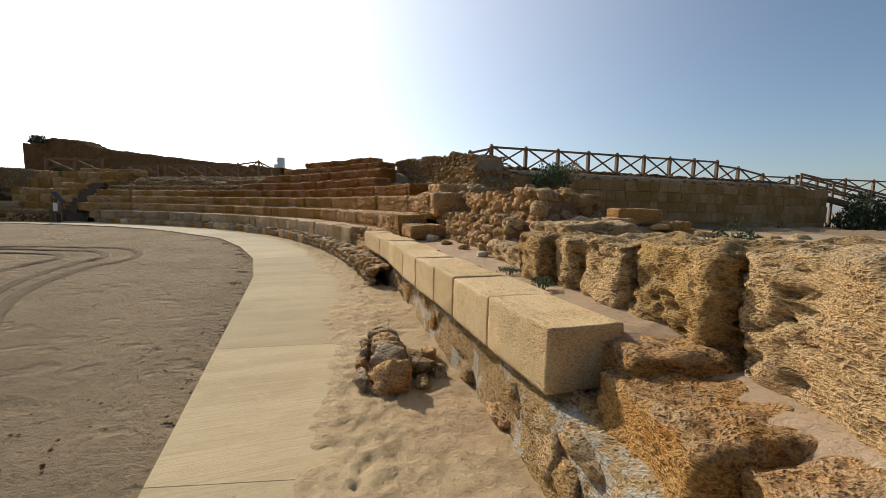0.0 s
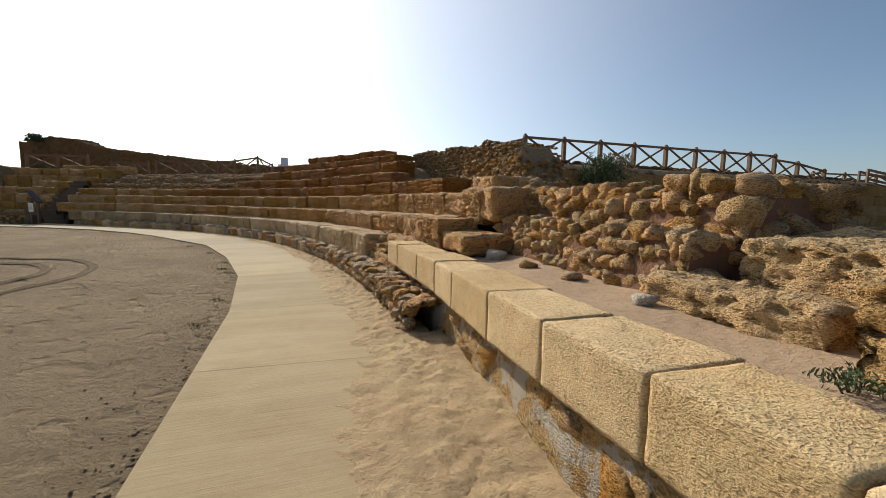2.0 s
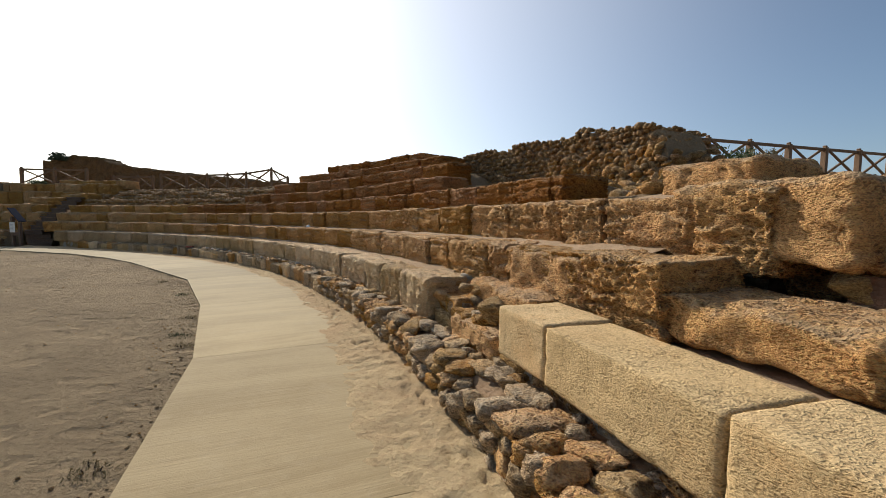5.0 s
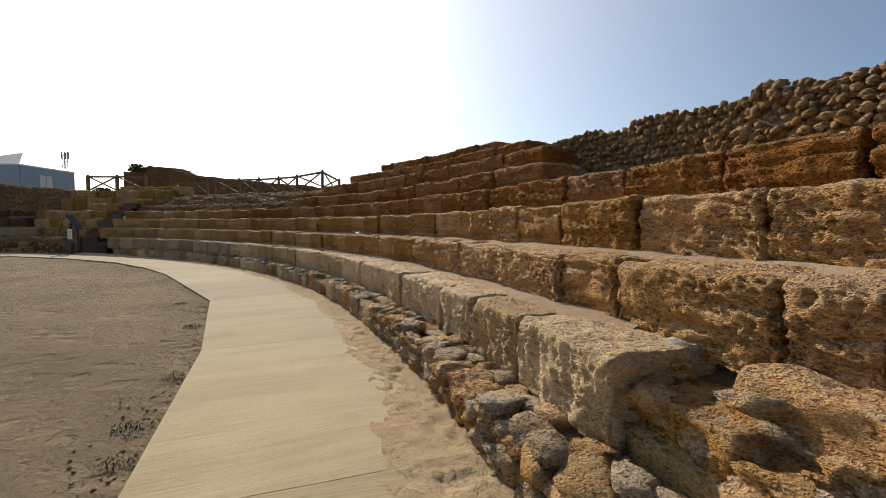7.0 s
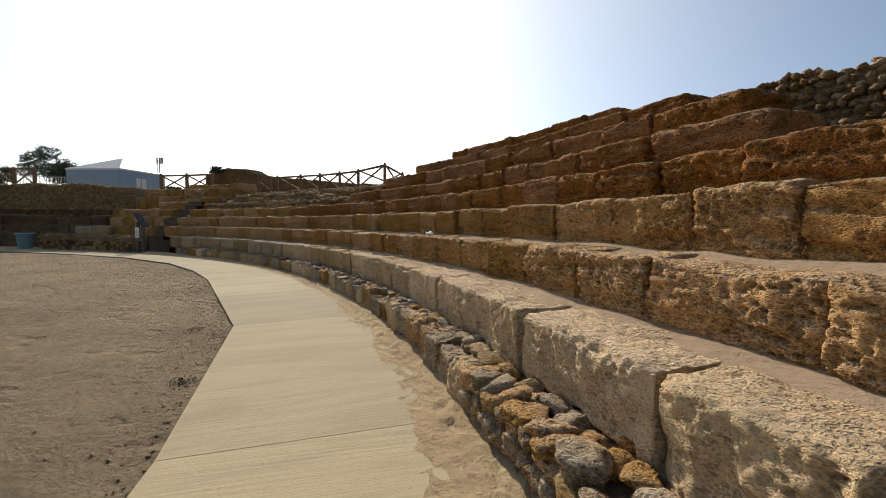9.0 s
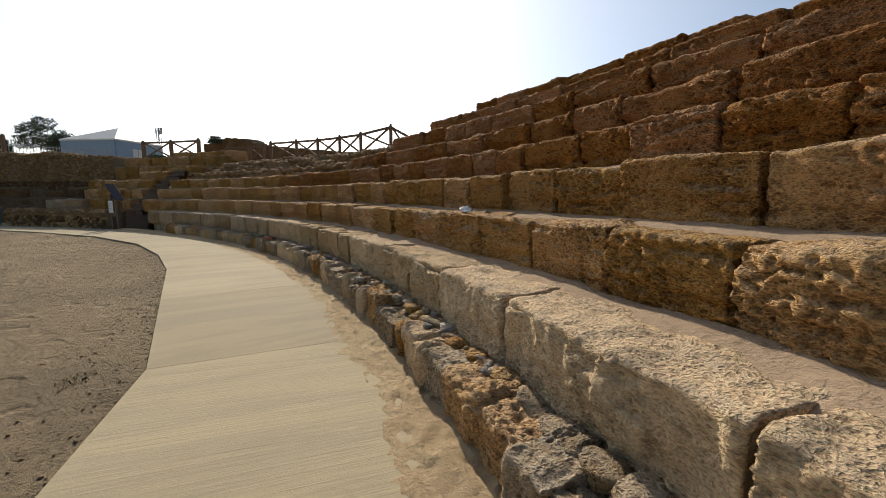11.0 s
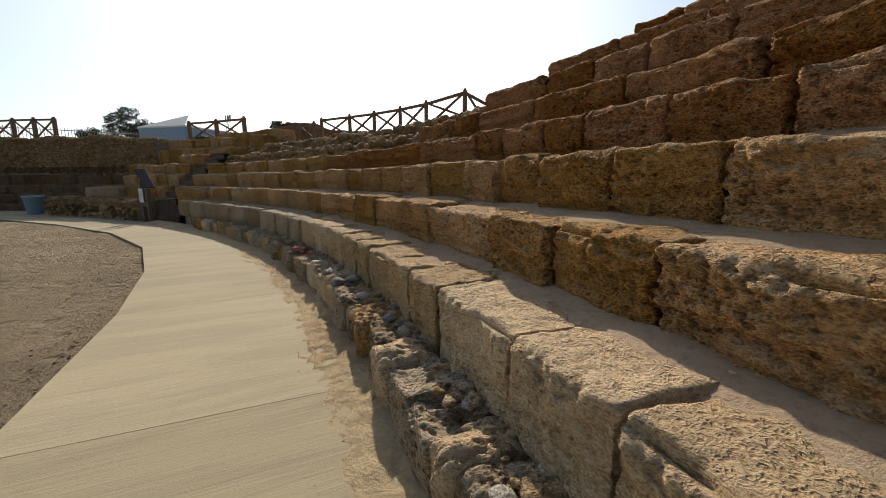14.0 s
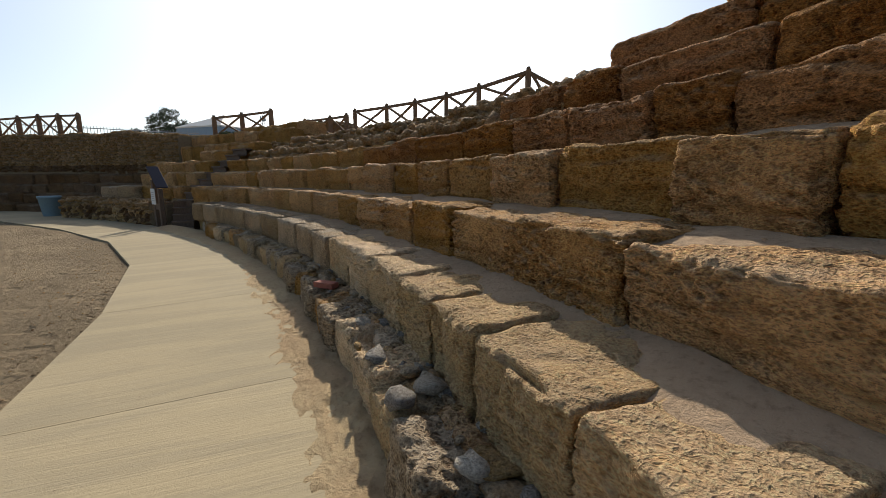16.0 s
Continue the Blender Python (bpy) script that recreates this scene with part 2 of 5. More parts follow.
def concrete_material():
    """Brushed concrete: fine grooves across the walk, dusty with sand."""
    m, nt, b = nodes_of("brushed_concrete")
    tc = nt.nodes.new("ShaderNodeTexCoord").outputs["Object"]
    pos = nt.nodes.new("ShaderNodeNewGeometry").outputs["Position"]
    lines = tex_noise(nt, stretched(nt, tc, 46.0, 0.9, 1.0), 1.0, 4, 0.6, 0.3)
    col = blend(nt, map_range(nt, tex_noise(nt, pos, 0.8, 6, 0.65), 0.35, 0.65), (0.45, 0.35, 0.197), (0.375, 0.285, 0.154))
    col = blend(nt, map_range(nt, lines, 0.34, 0.6, 0.3, 0.0), col, (0.285, 0.212, 0.115))
    col = blend(nt, map_range(nt, tex_noise(nt, pos, 5.0, 8, 0.75), 0.5, 0.72, 0.0, 0.5), col, (0.46, 0.37, 0.235))
    along = nt.nodes.new("ShaderNodeSeparateXYZ")
    nt.links.new(pos, along.inputs[0])
    # greyer and darker towards +y, with a wavering boundary
    far_tone = maths(nt, "ADD", along.outputs[1], maths(nt, "MULTIPLY", tex_noise(nt, pos, 0.5, 4, 0.6), 4.0))
    col = blend(nt, map_range(nt, far_tone, 9.0, 19.0, 0.0, 0.7), col, (0.34, 0.29, 0.195))
    bands = tex_noise(nt, stretched(nt, tc, 3.4, 0.45, 1.0), 1.0, 5, 0.65, 0.8)
    col = blend(nt, map_range(nt, bands, 0.4, 0.62, 0.0, 0.42), col, (0.50, 0.395, 0.23))
    col = blend(nt, map_range(nt, tex_noise(nt, pos, 45.0, 6, 0.8), 0.48, 0.7, 0.0, 0.3), col, (0.27, 0.2, 0.115))
    spots = map_range(nt, tex_noise(nt, pos, 30.0, 4, 0.6), 0.7, 0.76, 0.0, 0.7)
    col = blend(nt, spots, col, (0.17, 0.12, 0.07))
    hsv = nt.nodes.new("ShaderNodeHueSaturation")
    nt.links.new(map_range(nt, nt.nodes.new("ShaderNodeObjectInfo").outputs["Random"], 0, 1, 0.9, 1.08), hsv.inputs["Value"])
    nt.links.new(col, hsv.inputs["Color"])
    nt.links.new(hsv.outputs[0], b.inputs["Base Color"])
    b.inputs["Roughness"].default_value = 0.9
    b.inputs["Specular IOR Level"].default_value = 0.2
    h = maths(nt, "ADD", maths(nt, "MULTIPLY", lines, 0.5), maths(nt, "MULTIPLY", tex_noise(nt, pos, 90.0, 4, 0.7), 0.25))
    bumped(nt, b, h, 0.6, 0.013)
    return m


CONC = concrete_material()


def plain_material(name, col, rough=0.7, grain=40.0, stretch=(1, 1, 1), vary=0.35, metal=0.0):
    m, nt, b = nodes_of(name)
    tc = nt.nodes.new("ShaderNodeTexCoord").outputs["Object"]
    n = tex_noise(nt, stretched(nt, tc, *stretch), grain, 6, 0.65)
    c = blend(nt, map_range(nt, n, 0.35, 0.7), col, tuple(v * (1 - vary) for v in col))
    c = blend(nt, map_range(nt, tex_noise(nt, tc, 3.0, 4, 0.6), 0.4, 0.7, 0.0, 0.4), c, tuple(v * (1 - vary) for v in col))
    nt.links.new(c, b.inputs["Base Color"])
    b.inputs["Roughness"].default_value, b.inputs["Metallic"].default_value = rough, metal
    bumped(nt, b, n, 0.25, 0.006)
    return m


WOOD = plain_material("weathered_timber", (0.23, 0.135, 0.07), 0.8, 9.0, (6, 6, 1), 0.4)
WOOD_DARK = plain_material("dark_stained_timber", (0.17, 0.105, 0.065), 0.75, 9.0, (6, 6, 1), 0.4)
PANEL = plain_material("violet_grey_panel", (0.045, 0.038, 0.052), 0.75, 30.0, (1, 1, 1), 0.15)
SIGN_WHITE = plain_material("white_sign_sheet", (0.75, 0.74, 0.70), 0.5, 30.0, (1, 1, 1), 0.06)
SIGN_GREY = plain_material("grey_print", (0.42, 0.42, 0.42), 0.6, 30.0, (1, 1, 1), 0.1)
BRICK = plain_material("red_brick", (0.33, 0.11, 0.07), 0.9, 30.0, (1, 1, 1), 0.3)
BIN_BLUE = plain_material("pale_blue_plastic", (0.21, 0.31, 0.36), 0.5, 20.0, (1, 1, 1), 0.15)
CLAD = plain_material("pale_blue_cladding", (0.27, 0.36, 0.45), 0.6, 4.0, (1, 1, 0.2), 0.1)
CANVAS = plain_material("white_roof_sheet", (0.72, 0.69, 0.62), 0.6, 3.0, (1, 1, 1), 0.08)
STEEL = plain_material("grey_steel", (0.35, 0.36, 0.37), 0.5, 20.0, (1, 1, 1), 0.15, 0.6)
BARK = plain_material("bark", (0.12, 0.085, 0.055), 0.95, 14.0, (3, 3, 1), 0.5)
GLASSY = plain_material("tower_cladding", (0.45, 0.55, 0.66), 0.4, 2.0, (1, 1, 1), 0.1)


def leaf_material(name, a, c):
    m, nt, b = nodes_of(name)
    rnd = nt.nodes.new("ShaderNodeNewGeometry").outputs["Random Per Island"]
    nt.links.new(blend(nt, rnd, a, c), b.inputs["Base Color"])
    b.inputs["Roughness"].default_value = 0.7
    b.inputs["Transmission Weight"].default_value = 0.0
    return m


LEAF = leaf_material("green_leaf", (0.045, 0.075, 0.022), (0.10, 0.13, 0.04))
LEAF_DARK = leaf_material("dark_leaf", (0.03, 0.045, 0.018), (0.06, 0.08, 0.03))
DRY = leaf_material("dry_grass", (0.22, 0.17, 0.08), (0.33, 0.26, 0.13))
FLOWER = leaf_material("yellow_flower", (0.5, 0.36, 0.03), (0.6, 0.46, 0.06))


def bag_material():
    m, nt, b = nodes_of("crumpled_clear_plastic")
    b.inputs["Base Color"].default_value = (0.82, 0.85, 0.9, 1)
    b.inputs["Roughness"].default_value = 0.22
    b.inputs["Transmission Weight"].default_value = 0.35
    return m


BAG = bag_material()

# ---- plan: the curved end of the arena, in angle and radius round its centre ----
CX, CY = -24.09, -0.655


def polar(a, r, z=0.0):
    return Vector((CX + r * math.cos(radians(a)), CY + r * math.sin(radians(a)), z))


def ease(x):
    x = min(1.0, max(0.0, x))
    return x * x * (3 - 2 * x)


def floor_z(a):
    """The arena floor climbs a little towards the far end."""
    return 0.1 * ease((a - 18) / 30)


def nz(x, y, z, s=1.0):
    return noise.noise(Vector((x * s, y * s, z * s)))


def frame_at(a, r, z, turn=0.0):
    """A pose on the curve: x along it, y inwards, z up."""
    p = polar(a, r, z)
    return pose(p.x, p.y, p.z, 0, 0, a + 90 + turn)


def mesh_of(name, verts, faces, material, smooth=False):
    me = bpy.data.meshes.new(name)
    me.from_pydata([tuple(v) for v in verts], [], [tuple(f) for f in faces])
    me.materials.append(material)
    if smooth:
        me.polygons.foreach_set("use_smooth", [True] * len(me.polygons))
    me.update()
    return me


def thing(name, label, category, group="", kind="", at=None):
    ob = new(name)
    ob.empty_display_size = 0.1
    if at is not None:
        ob.matrix_world = at if isinstance(at, Matrix) else Matrix.Translation(at)
    return tagged(ob, label, category, group, kind)


def part_mesh(name, me, parent, m=None, label=""):
    """Links a mesh as one part under its thing; m is its pose in the thing's own space."""
    ob = new(name, me)
    ob.parent = parent
    if m is not None:
        ob.matrix_basis = m
    return tagged(ob, label)


def part(name, bm, material, parent, label="", m=None, smooth=False):
    me = bpy.data.meshes.new(name)
    bmesh.ops.recalc_face_normals(bm, faces=bm.faces)
    bm.to_mesh(me)
    bm.free()
    me.materials.append(material)
    if smooth:
        me.polygons.foreach_set("use_smooth", [True] * len(me.polygons))
    return part_mesh(name, me, parent, m, label)


def box_bm(sx, sy, sz, bevel=0.01, segs=1, centre=(0, 0, 0)):
    bm = bmesh.new()
    bmesh.ops.create_cube(bm, size=1.0, matrix=Matrix.Translation(centre) @ Matrix.Diagonal((sx, sy, sz, 1)))
    if bevel:
        bmesh.ops.bevel(bm, geom=list(bm.edges), offset=bevel, segments=segs, affect="EDGES", profile=0.5)
    return bm


def beam_bm(a, b, w, h, bevel=0.008):
    """A bar with its axis from a to b."""
    a, b = Vector(a), Vector(b)
    bm = box_bm(w, h, (b - a).length, bevel)
    bm.transform(Matrix.Translation((a + b) / 2) @ (b - a).to_track_quat("Z", "Y").to_matrix().to_4x4())
    return bm


def tube_bm(a, b, r0, r1, n=8):
    a, b = Vector(a), Vector(b)
    bm = bmesh.new()
    bmesh.ops.create_cone(bm, cap_ends=True, segments=n, radius1=r0, radius2=r1, depth=(b - a).length)
    bm.transform(Matrix.Translation((a + b) / 2) @ (b - a).to_track_quat("Z", "Y").to_matrix().to_4x4())
    return bm


# ---- stones: a few worn shapes of each kind, shared by all of the kind ----
def box_grid(nx, ny, nz_):
    """The surface of a unit box, cut into a grid."""
    index, verts, faces = {}, [], []

    def vid(i, j, k):
        if (i, j, k) not in index:
            index[i, j, k] = len(verts)
            verts.append((i / nx - 0.5, j / ny - 0.5, k / nz_ - 0.5))
        return index[i, j, k]

    for i in range(nx):
        for j in range(ny):
            faces.append((vid(i, j, 0), vid(i, j + 1, 0), vid(i + 1, j + 1, 0), vid(i + 1, j, 0)))
            faces.append((vid(i, j, nz_), vid(i + 1, j, nz_), vid(i + 1, j + 1, nz_), vid(i, j + 1, nz_)))
    for i in range(nx):
        for k in range(nz_):
            faces.append((vid(i, 0, k), vid(i + 1, 0, k), vid(i + 1, 0, k + 1), vid(i, 0, k + 1)))
            faces.append((vid(i, ny, k), vid(i, ny, k + 1), vid(i + 1, ny, k + 1), vid(i + 1, ny, k)))
    for j in range(ny):
        for k in range(nz_):
            faces.append((vid(0, j, k), vid(0, j, k + 1), vid(0, j + 1, k + 1), vid(0, j + 1, k)))
            faces.append((vid(nx, j, k), vid(nx, j + 1, k), vid(nx, j + 1, k + 1), vid(nx, j, k + 1)))
    return verts, faces


def worn_block(size, cuts, radius, wave, pit, seed, ledge=0.0, holes=0.0):
    """A squared block of that size (m) with rounded arrises, an uneven face, pits and, with ledge, a worn bed line below its lip."""
    verts, faces = box_grid(*cuts)
    half = Vector(size) / 2
    off = Vector((seed * 13.7, seed * 7.1, seed * 3.3))
    out = []
    for v in verts:
        p = Vector((v[0] * size[0], v[1] * size[1], v[2] * size[2]))
        rad = radius * (1.0 + 0.7 * noise.noise(p * 2.3 + off))
        inner = Vector([min(h - rad, max(rad - h, c)) for c, h in zip(p, half)])
        d = p - inner
        n = d.normalized() if d.length > 1e-6 else Vector((0, 0, 1))
        q = inner + n * rad
        s = wave * (noise.noise(q * 2.1 + off) + 0.6 * noise.noise(q * 4.7 - off))
        w = Vector((q.x * 11, q.y * 11, q.z * 19)) + off
        f = noise.noise(w) + 0.5 * noise.noise(w * 2.1)
        s -= pit * max(0.0, f)
        if holes:
            w = Vector((q.x, q.y, q.z * 2.1)) * holes + off + Vector((0.5, 0.5, 0.5)) * noise.noise(q * 9 + off)
            cell = max(0.0, 0.5 - noise.voronoi(w)[0][0]) / 0.5
            s -= pit * 2.4 * cell * ease((noise.noise(q * 3.3 + off) + 0.35) / 0.5)
        s += wave * 0.45 * noise.noise(Vector((q.x * 7, q.y * 7, q.z * 12)) - off)
        if ledge:
            zz = q.z / size[2] + 0.5 + 0.05 * noise.noise(q * 3 + off)
            if zz < 0.55:
                s -= ledge * ease((0.58 - zz) / 0.07) * (0.5 + 0.5 * noise.noise(q * 1.7 - off))
        out.append(q + n * s)
    return out, faces


def eroded_seat(length, depth, h, grid, seed, lip=0.03, honey=0.016, radius=0.035, flute=0.0, layer=0.045, ends=1.0):
    """A seat block, front towards +y: rounded lip, bedded and honeycombed face eaten back below it, chipped arrises."""
    nx, ny, nz_ = max(6, int(length / grid)), max(5, int(depth / (grid * 1.5))), max(5, int(h / grid))
    index, verts, faces = {}, [], []

    def vid(i, j, k):
        if (i, j, k) not in index:
            index[i, j, k] = len(verts)
            verts.append(((i / nx - 0.5) * length, (j / ny - 0.5) * depth, (k / nz_ - 0.5) * h))
        return index[i, j, k]

    for i in range(nx):
        for j in range(ny):
            faces.append((vid(i, j, nz_), vid(i + 1, j, nz_), vid(i + 1, j + 1, nz_), vid(i, j + 1, nz_)))
        for k in range(nz_):
            faces.append((vid(i, ny, k), vid(i, ny, k + 1), vid(i + 1, ny, k + 1), vid(i + 1, ny, k)))
    for j in range(ny):
        for k in range(nz_):
            faces.append((vid(0, j, k), vid(0, j, k + 1), vid(0, j + 1, k + 1), vid(0, j + 1, k)))
            faces.append((vid(nx, j, k), vid(nx, j + 1, k), vid(nx, j + 1, k + 1), vid(nx, j, k + 1)))
    # bed and back are never worn: one face each
    faces.append([vid(0, j, 0) for j in range(ny)] + [vid(i, ny, 0) for i in range(nx)] + [vid(nx, j, 0) for j in range(ny, 0, -1)] + [vid(i, 0, 0) for i in range(nx, 0, -1)])
    faces.append([vid(i, 0, 0) for i in range(nx)] + [vid(nx, 0, k) for k in range(nz_)] + [vid(i, 0, nz_) for i in range(nx, 0, -1)] + [vid(0, 0, k) for k in range(nz_, 0, -1)])
    half = Vector((length, depth, h)) / 2
    off = Vector((seed * 13.7, seed * 7.1, seed * 3.3))
    nn = noise.noise
    bed = 0.5 + 0.2 * nn(off * 1.7)
    out = []
    for v in verts:
        p = Vector(v)
        rad = radius * (1.0 + 0.8 * nn(p * 3.1 + off))
        rx = rad * ends
        inner = Vector([min(b - e, max(e - b, c)) for c, b, e in zip(p, half, (rx, rad, rad))])
        d = p - inner
        d.x /= ends
        n = d.normalized() if d.length > 1e-6 else Vector((0, 0, 1))
        q = inner + Vector((n.x * rx, n.y * rad, n.z * rad))
        front, top = max(0.0, n.y), max(0.0, n.z)
        zz = q.z / h + 0.5
        s = 0.03 * nn(q * 2.3 + off) + 0.02 * nn(q * 5.7 - off) + 0.009 * nn(q * 13.0 + off) + 0.005 * nn(q * 29.0 - off)
        side = 1.0 - 0.75 * top
        warp = nn(q * 2.2 + off)
        s -= layer * side * max(0.0, nn(Vector((q.x * 2.6, q.y * 2.6, q.z * 19 + 1.6 * warp)) + off))
        if flute:
            s -= flute * side * max(0.0, nn(Vector((q.x * 11, q.y * 11, q.z * 3.0 + warp)) - off) + 0.1)
        if lip:
            edge = bed + 0.16 * nn(Vector((q.x * 1.9, 0, 0)) + off)
            s -= lip * front * ease((edge - zz) / 0.1) * (0.75 + 0.5 * nn(q * 2.9 - off))
            s -= 0.018 * front * ease((lip - 0.015) / 0.02) * ease(1 - abs(zz - edge + 0.05) / 0.045)
        if honey:
            w = Vector((q.x, q.y, q.z * 1.6)) * 22.0 + off + Vector((0.6, 0.4, 0.5)) * nn(q * 9 + off)
            cell = max(0.0, 0.55 - noise.voronoi(w)[0][0]) / 0.55
            s -= honey * 3.0 * cell * side * ease((nn(q * 2.4 + off) + 0.45) / 0.6)
        corner = front * top * 2 + 0.7 * abs(n.x) * (front + top)
        s -= 0.075 * min(1.0, corner) * ease((nn(q * 1.9 + off * 2.3) - 0.12) / 0.4)
        out.append(q + n * s)
    return out, faces


def ball_stone(seed, flat=0.7, sub=2):
    """An angular, worn field stone about one metre across, to be scaled."""
    bm = bmesh.new()
    bmesh.ops.create_icosphere(bm, subdivisions=sub, radius=0.5)
    rnd = random.Random(seed * 17 + 3)
    off = Vector((seed * 5.3, seed * 9.1, seed * 2.7))
    cuts = [(Vector((rnd.gauss(0, 1), rnd.gauss(0, 1), rnd.gauss(0, 1))).normalized(), rnd.uniform(0.27, 0.46)) for _ in range(12)]
    cuts += [(Vector(d), rnd.uniform(0.38, 0.5)) for d in ((1, 0, 0), (-1, 0, 0), (0, 1, 0), (0, -1, 0), (0, 0, 1), (0, 0, -1))]
    for v in bm.verts:
        n = v.co.normalized()
        inv = sum((max(0.0, n.dot(c)) / d) ** 44 for c, d in cuts) ** (1 / 44)
        r = min(0.62, 1 / max(inv, 0.5))
        r *= 1 + 0.16 * noise.noise(n * 1.8 + off) + 0.14 * noise.noise(n * 4.3 + off) + 0.09 * noise.noise(n * 9.0 - off) + 0.06 * noise.noise(n * 19.0 + off)
        v.co = Vector((n.x * r, n.y * r, n.z * r * flat))
    vs, fs = [v.co.copy() for v in bm.verts], [[v.index for v in f.verts] for f in bm.faces]
    bm.free()
    return vs, fs


RND = random.Random(7)
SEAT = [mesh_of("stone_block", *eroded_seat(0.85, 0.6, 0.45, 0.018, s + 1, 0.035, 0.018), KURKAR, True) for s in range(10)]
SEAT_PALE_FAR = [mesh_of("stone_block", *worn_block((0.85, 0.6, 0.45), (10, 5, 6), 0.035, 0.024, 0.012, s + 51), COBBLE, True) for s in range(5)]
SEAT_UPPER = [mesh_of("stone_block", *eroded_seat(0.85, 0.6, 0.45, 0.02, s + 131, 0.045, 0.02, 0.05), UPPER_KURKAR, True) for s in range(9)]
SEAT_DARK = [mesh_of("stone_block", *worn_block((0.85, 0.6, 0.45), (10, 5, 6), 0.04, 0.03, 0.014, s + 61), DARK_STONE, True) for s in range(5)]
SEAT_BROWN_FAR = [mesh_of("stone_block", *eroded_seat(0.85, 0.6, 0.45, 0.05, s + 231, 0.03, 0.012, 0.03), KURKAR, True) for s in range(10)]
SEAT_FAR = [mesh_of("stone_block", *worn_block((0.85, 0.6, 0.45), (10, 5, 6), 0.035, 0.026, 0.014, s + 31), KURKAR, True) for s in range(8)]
KERB_BLOCK = [mesh_of("stone", *worn_block((0.46, 0.36, 0.4), (34, 26, 26), 0.055, 0.034, 0.014, s + 301, 0.0, 19.0), (KERB_GREY, KURKAR, KERB_GREY, PALE_KURKAR)[s % 4], True) for s in range(12)]
STONES = [ball_stone(s + 1) for s in range(10)]
STONES_LOW = [ball_stone(s + 21, 0.7, 1) for s in range(8)]
STONES_FINE = [ball_stone(s + 41, 0.7, 3) for s in range(12)]
STONE_ME = {m.name: [mesh_of("stone", v, f, m, True) for v, f in STONES + STONES[:2]] for m in (RUBBLE, COBBLE, KURKAR, WHITE_STONE, GREY_STONE, DARK_STONE)}
NEAR_STONE = {m.name: [mesh_of("stone", v, f, m, True) for v, f in STONES_FINE] for m in (RUBBLE, COBBLE, KURKAR, GREY_STONE)}


class Heaped:
    """Many stones gathered into one mesh."""

    def __init__(self):
        self.v, self.f, self.n = [], [], 0

    def add(self, shape, m):
        vs = np.array([tuple(v) for v in shape[0]])
        mm = np.array(m)
        self.v.append(vs @ mm[:3, :3].T + mm[:3, 3])
        self.f += [[i + self.n for i in face] for face in shape[1]]
        self.n += len(vs)

    def build(self, name, material, parent, label):
        me = mesh_of(name, np.concatenate(self.v), self.f, material, True)
        return tagged(part_mesh(name, me, parent, None, label), kind="stuff")


def sheet(name, rows, material, smooth=True):
    """A mesh from a grid of points."""
    n = len(rows[0])
    vs = [p for row in rows for p in row]
    fs = [(i * n + j, i * n + j + 1, (i + 1) * n + j + 1, (i + 1) * n + j) for i in range(len(rows) - 1) for j in range(n - 1)]
    return mesh_of(name, vs, fs, material, smooth)


# ---- ground: one sheet to the horizon ----
def ground_height(a, r):
    p = polar(a, r)
    base = floor_z(a) if -90 < a < 200 else 0.0
    bumps = 0.028 * nz(p.x, p.y, 0, 0.9) + 0.016 * nz(p.x, p.y, 3, 2.6) if 8 < r < 40 else 0.0
    edge = 0.022 * ease(1 - abs(r - 22.0) / 0.7)
    return base + bumps * (1 - 0.5 * ease((r - 22.3) / 0.6)) + edge


def build_ground():
    rs = [0.2, 3, 6, 9] + [10 + 0.3 * i for i in range(34)] + [20.2 + 0.13 * i for i in range(36)] + [25, 26, 28, 31, 35, 40, 50, 70, 110, 200, 420, 900]
    angs = [-12 + 0.5 * i for i in range(228)] + [102 + 3 * i for i in range(83)]
    rows = []
    for a in angs:
        rows.append([polar(a, r, ground_height(a if a < 200 else a - 360, r) if r < 60 else 0.0) for r in rs])
    rows.append(rows[0])
    return tagged(new("ground", sheet("ground", rows, SAND)), "grey-brown trampled sand of the arena floor", "ground", kind="structure")


build_ground()


def verge_height(a, r):
    """Sand heaped against the kerb, thinner and narrower further along the path."""
    p = polar(a, r)
    far = ease((a - 27) / 10)
    rough = 0.026 * nz(p.x, p.y, 9, 0.9) + 0.018 * nz(p.x, p.y, 9, 2.1) + 0.014 * nz(p.x, p.y, 1, 4.0) + 0.01 * nz(p.x, p.y, 1, 9.0) + 0.004 * nz(p.x, p.y, 2, 17.0)
    clods = ease((r - 23.3) / 0.5) * (0.014 * nz(p.x, p.y, 4, 6.5) + 0.011 * nz(p.x, p.y, 6, 14.0))
    slope = 0.03 + 0.07 * ease((r - 23.05 - 0.28 * far) / 1.0) - 0.05 * ease((23.15 + 0.25 * far - r) / 0.3)
    return floor_z(a) + slope + (1 - 0.55 * far) * (rough + clods)


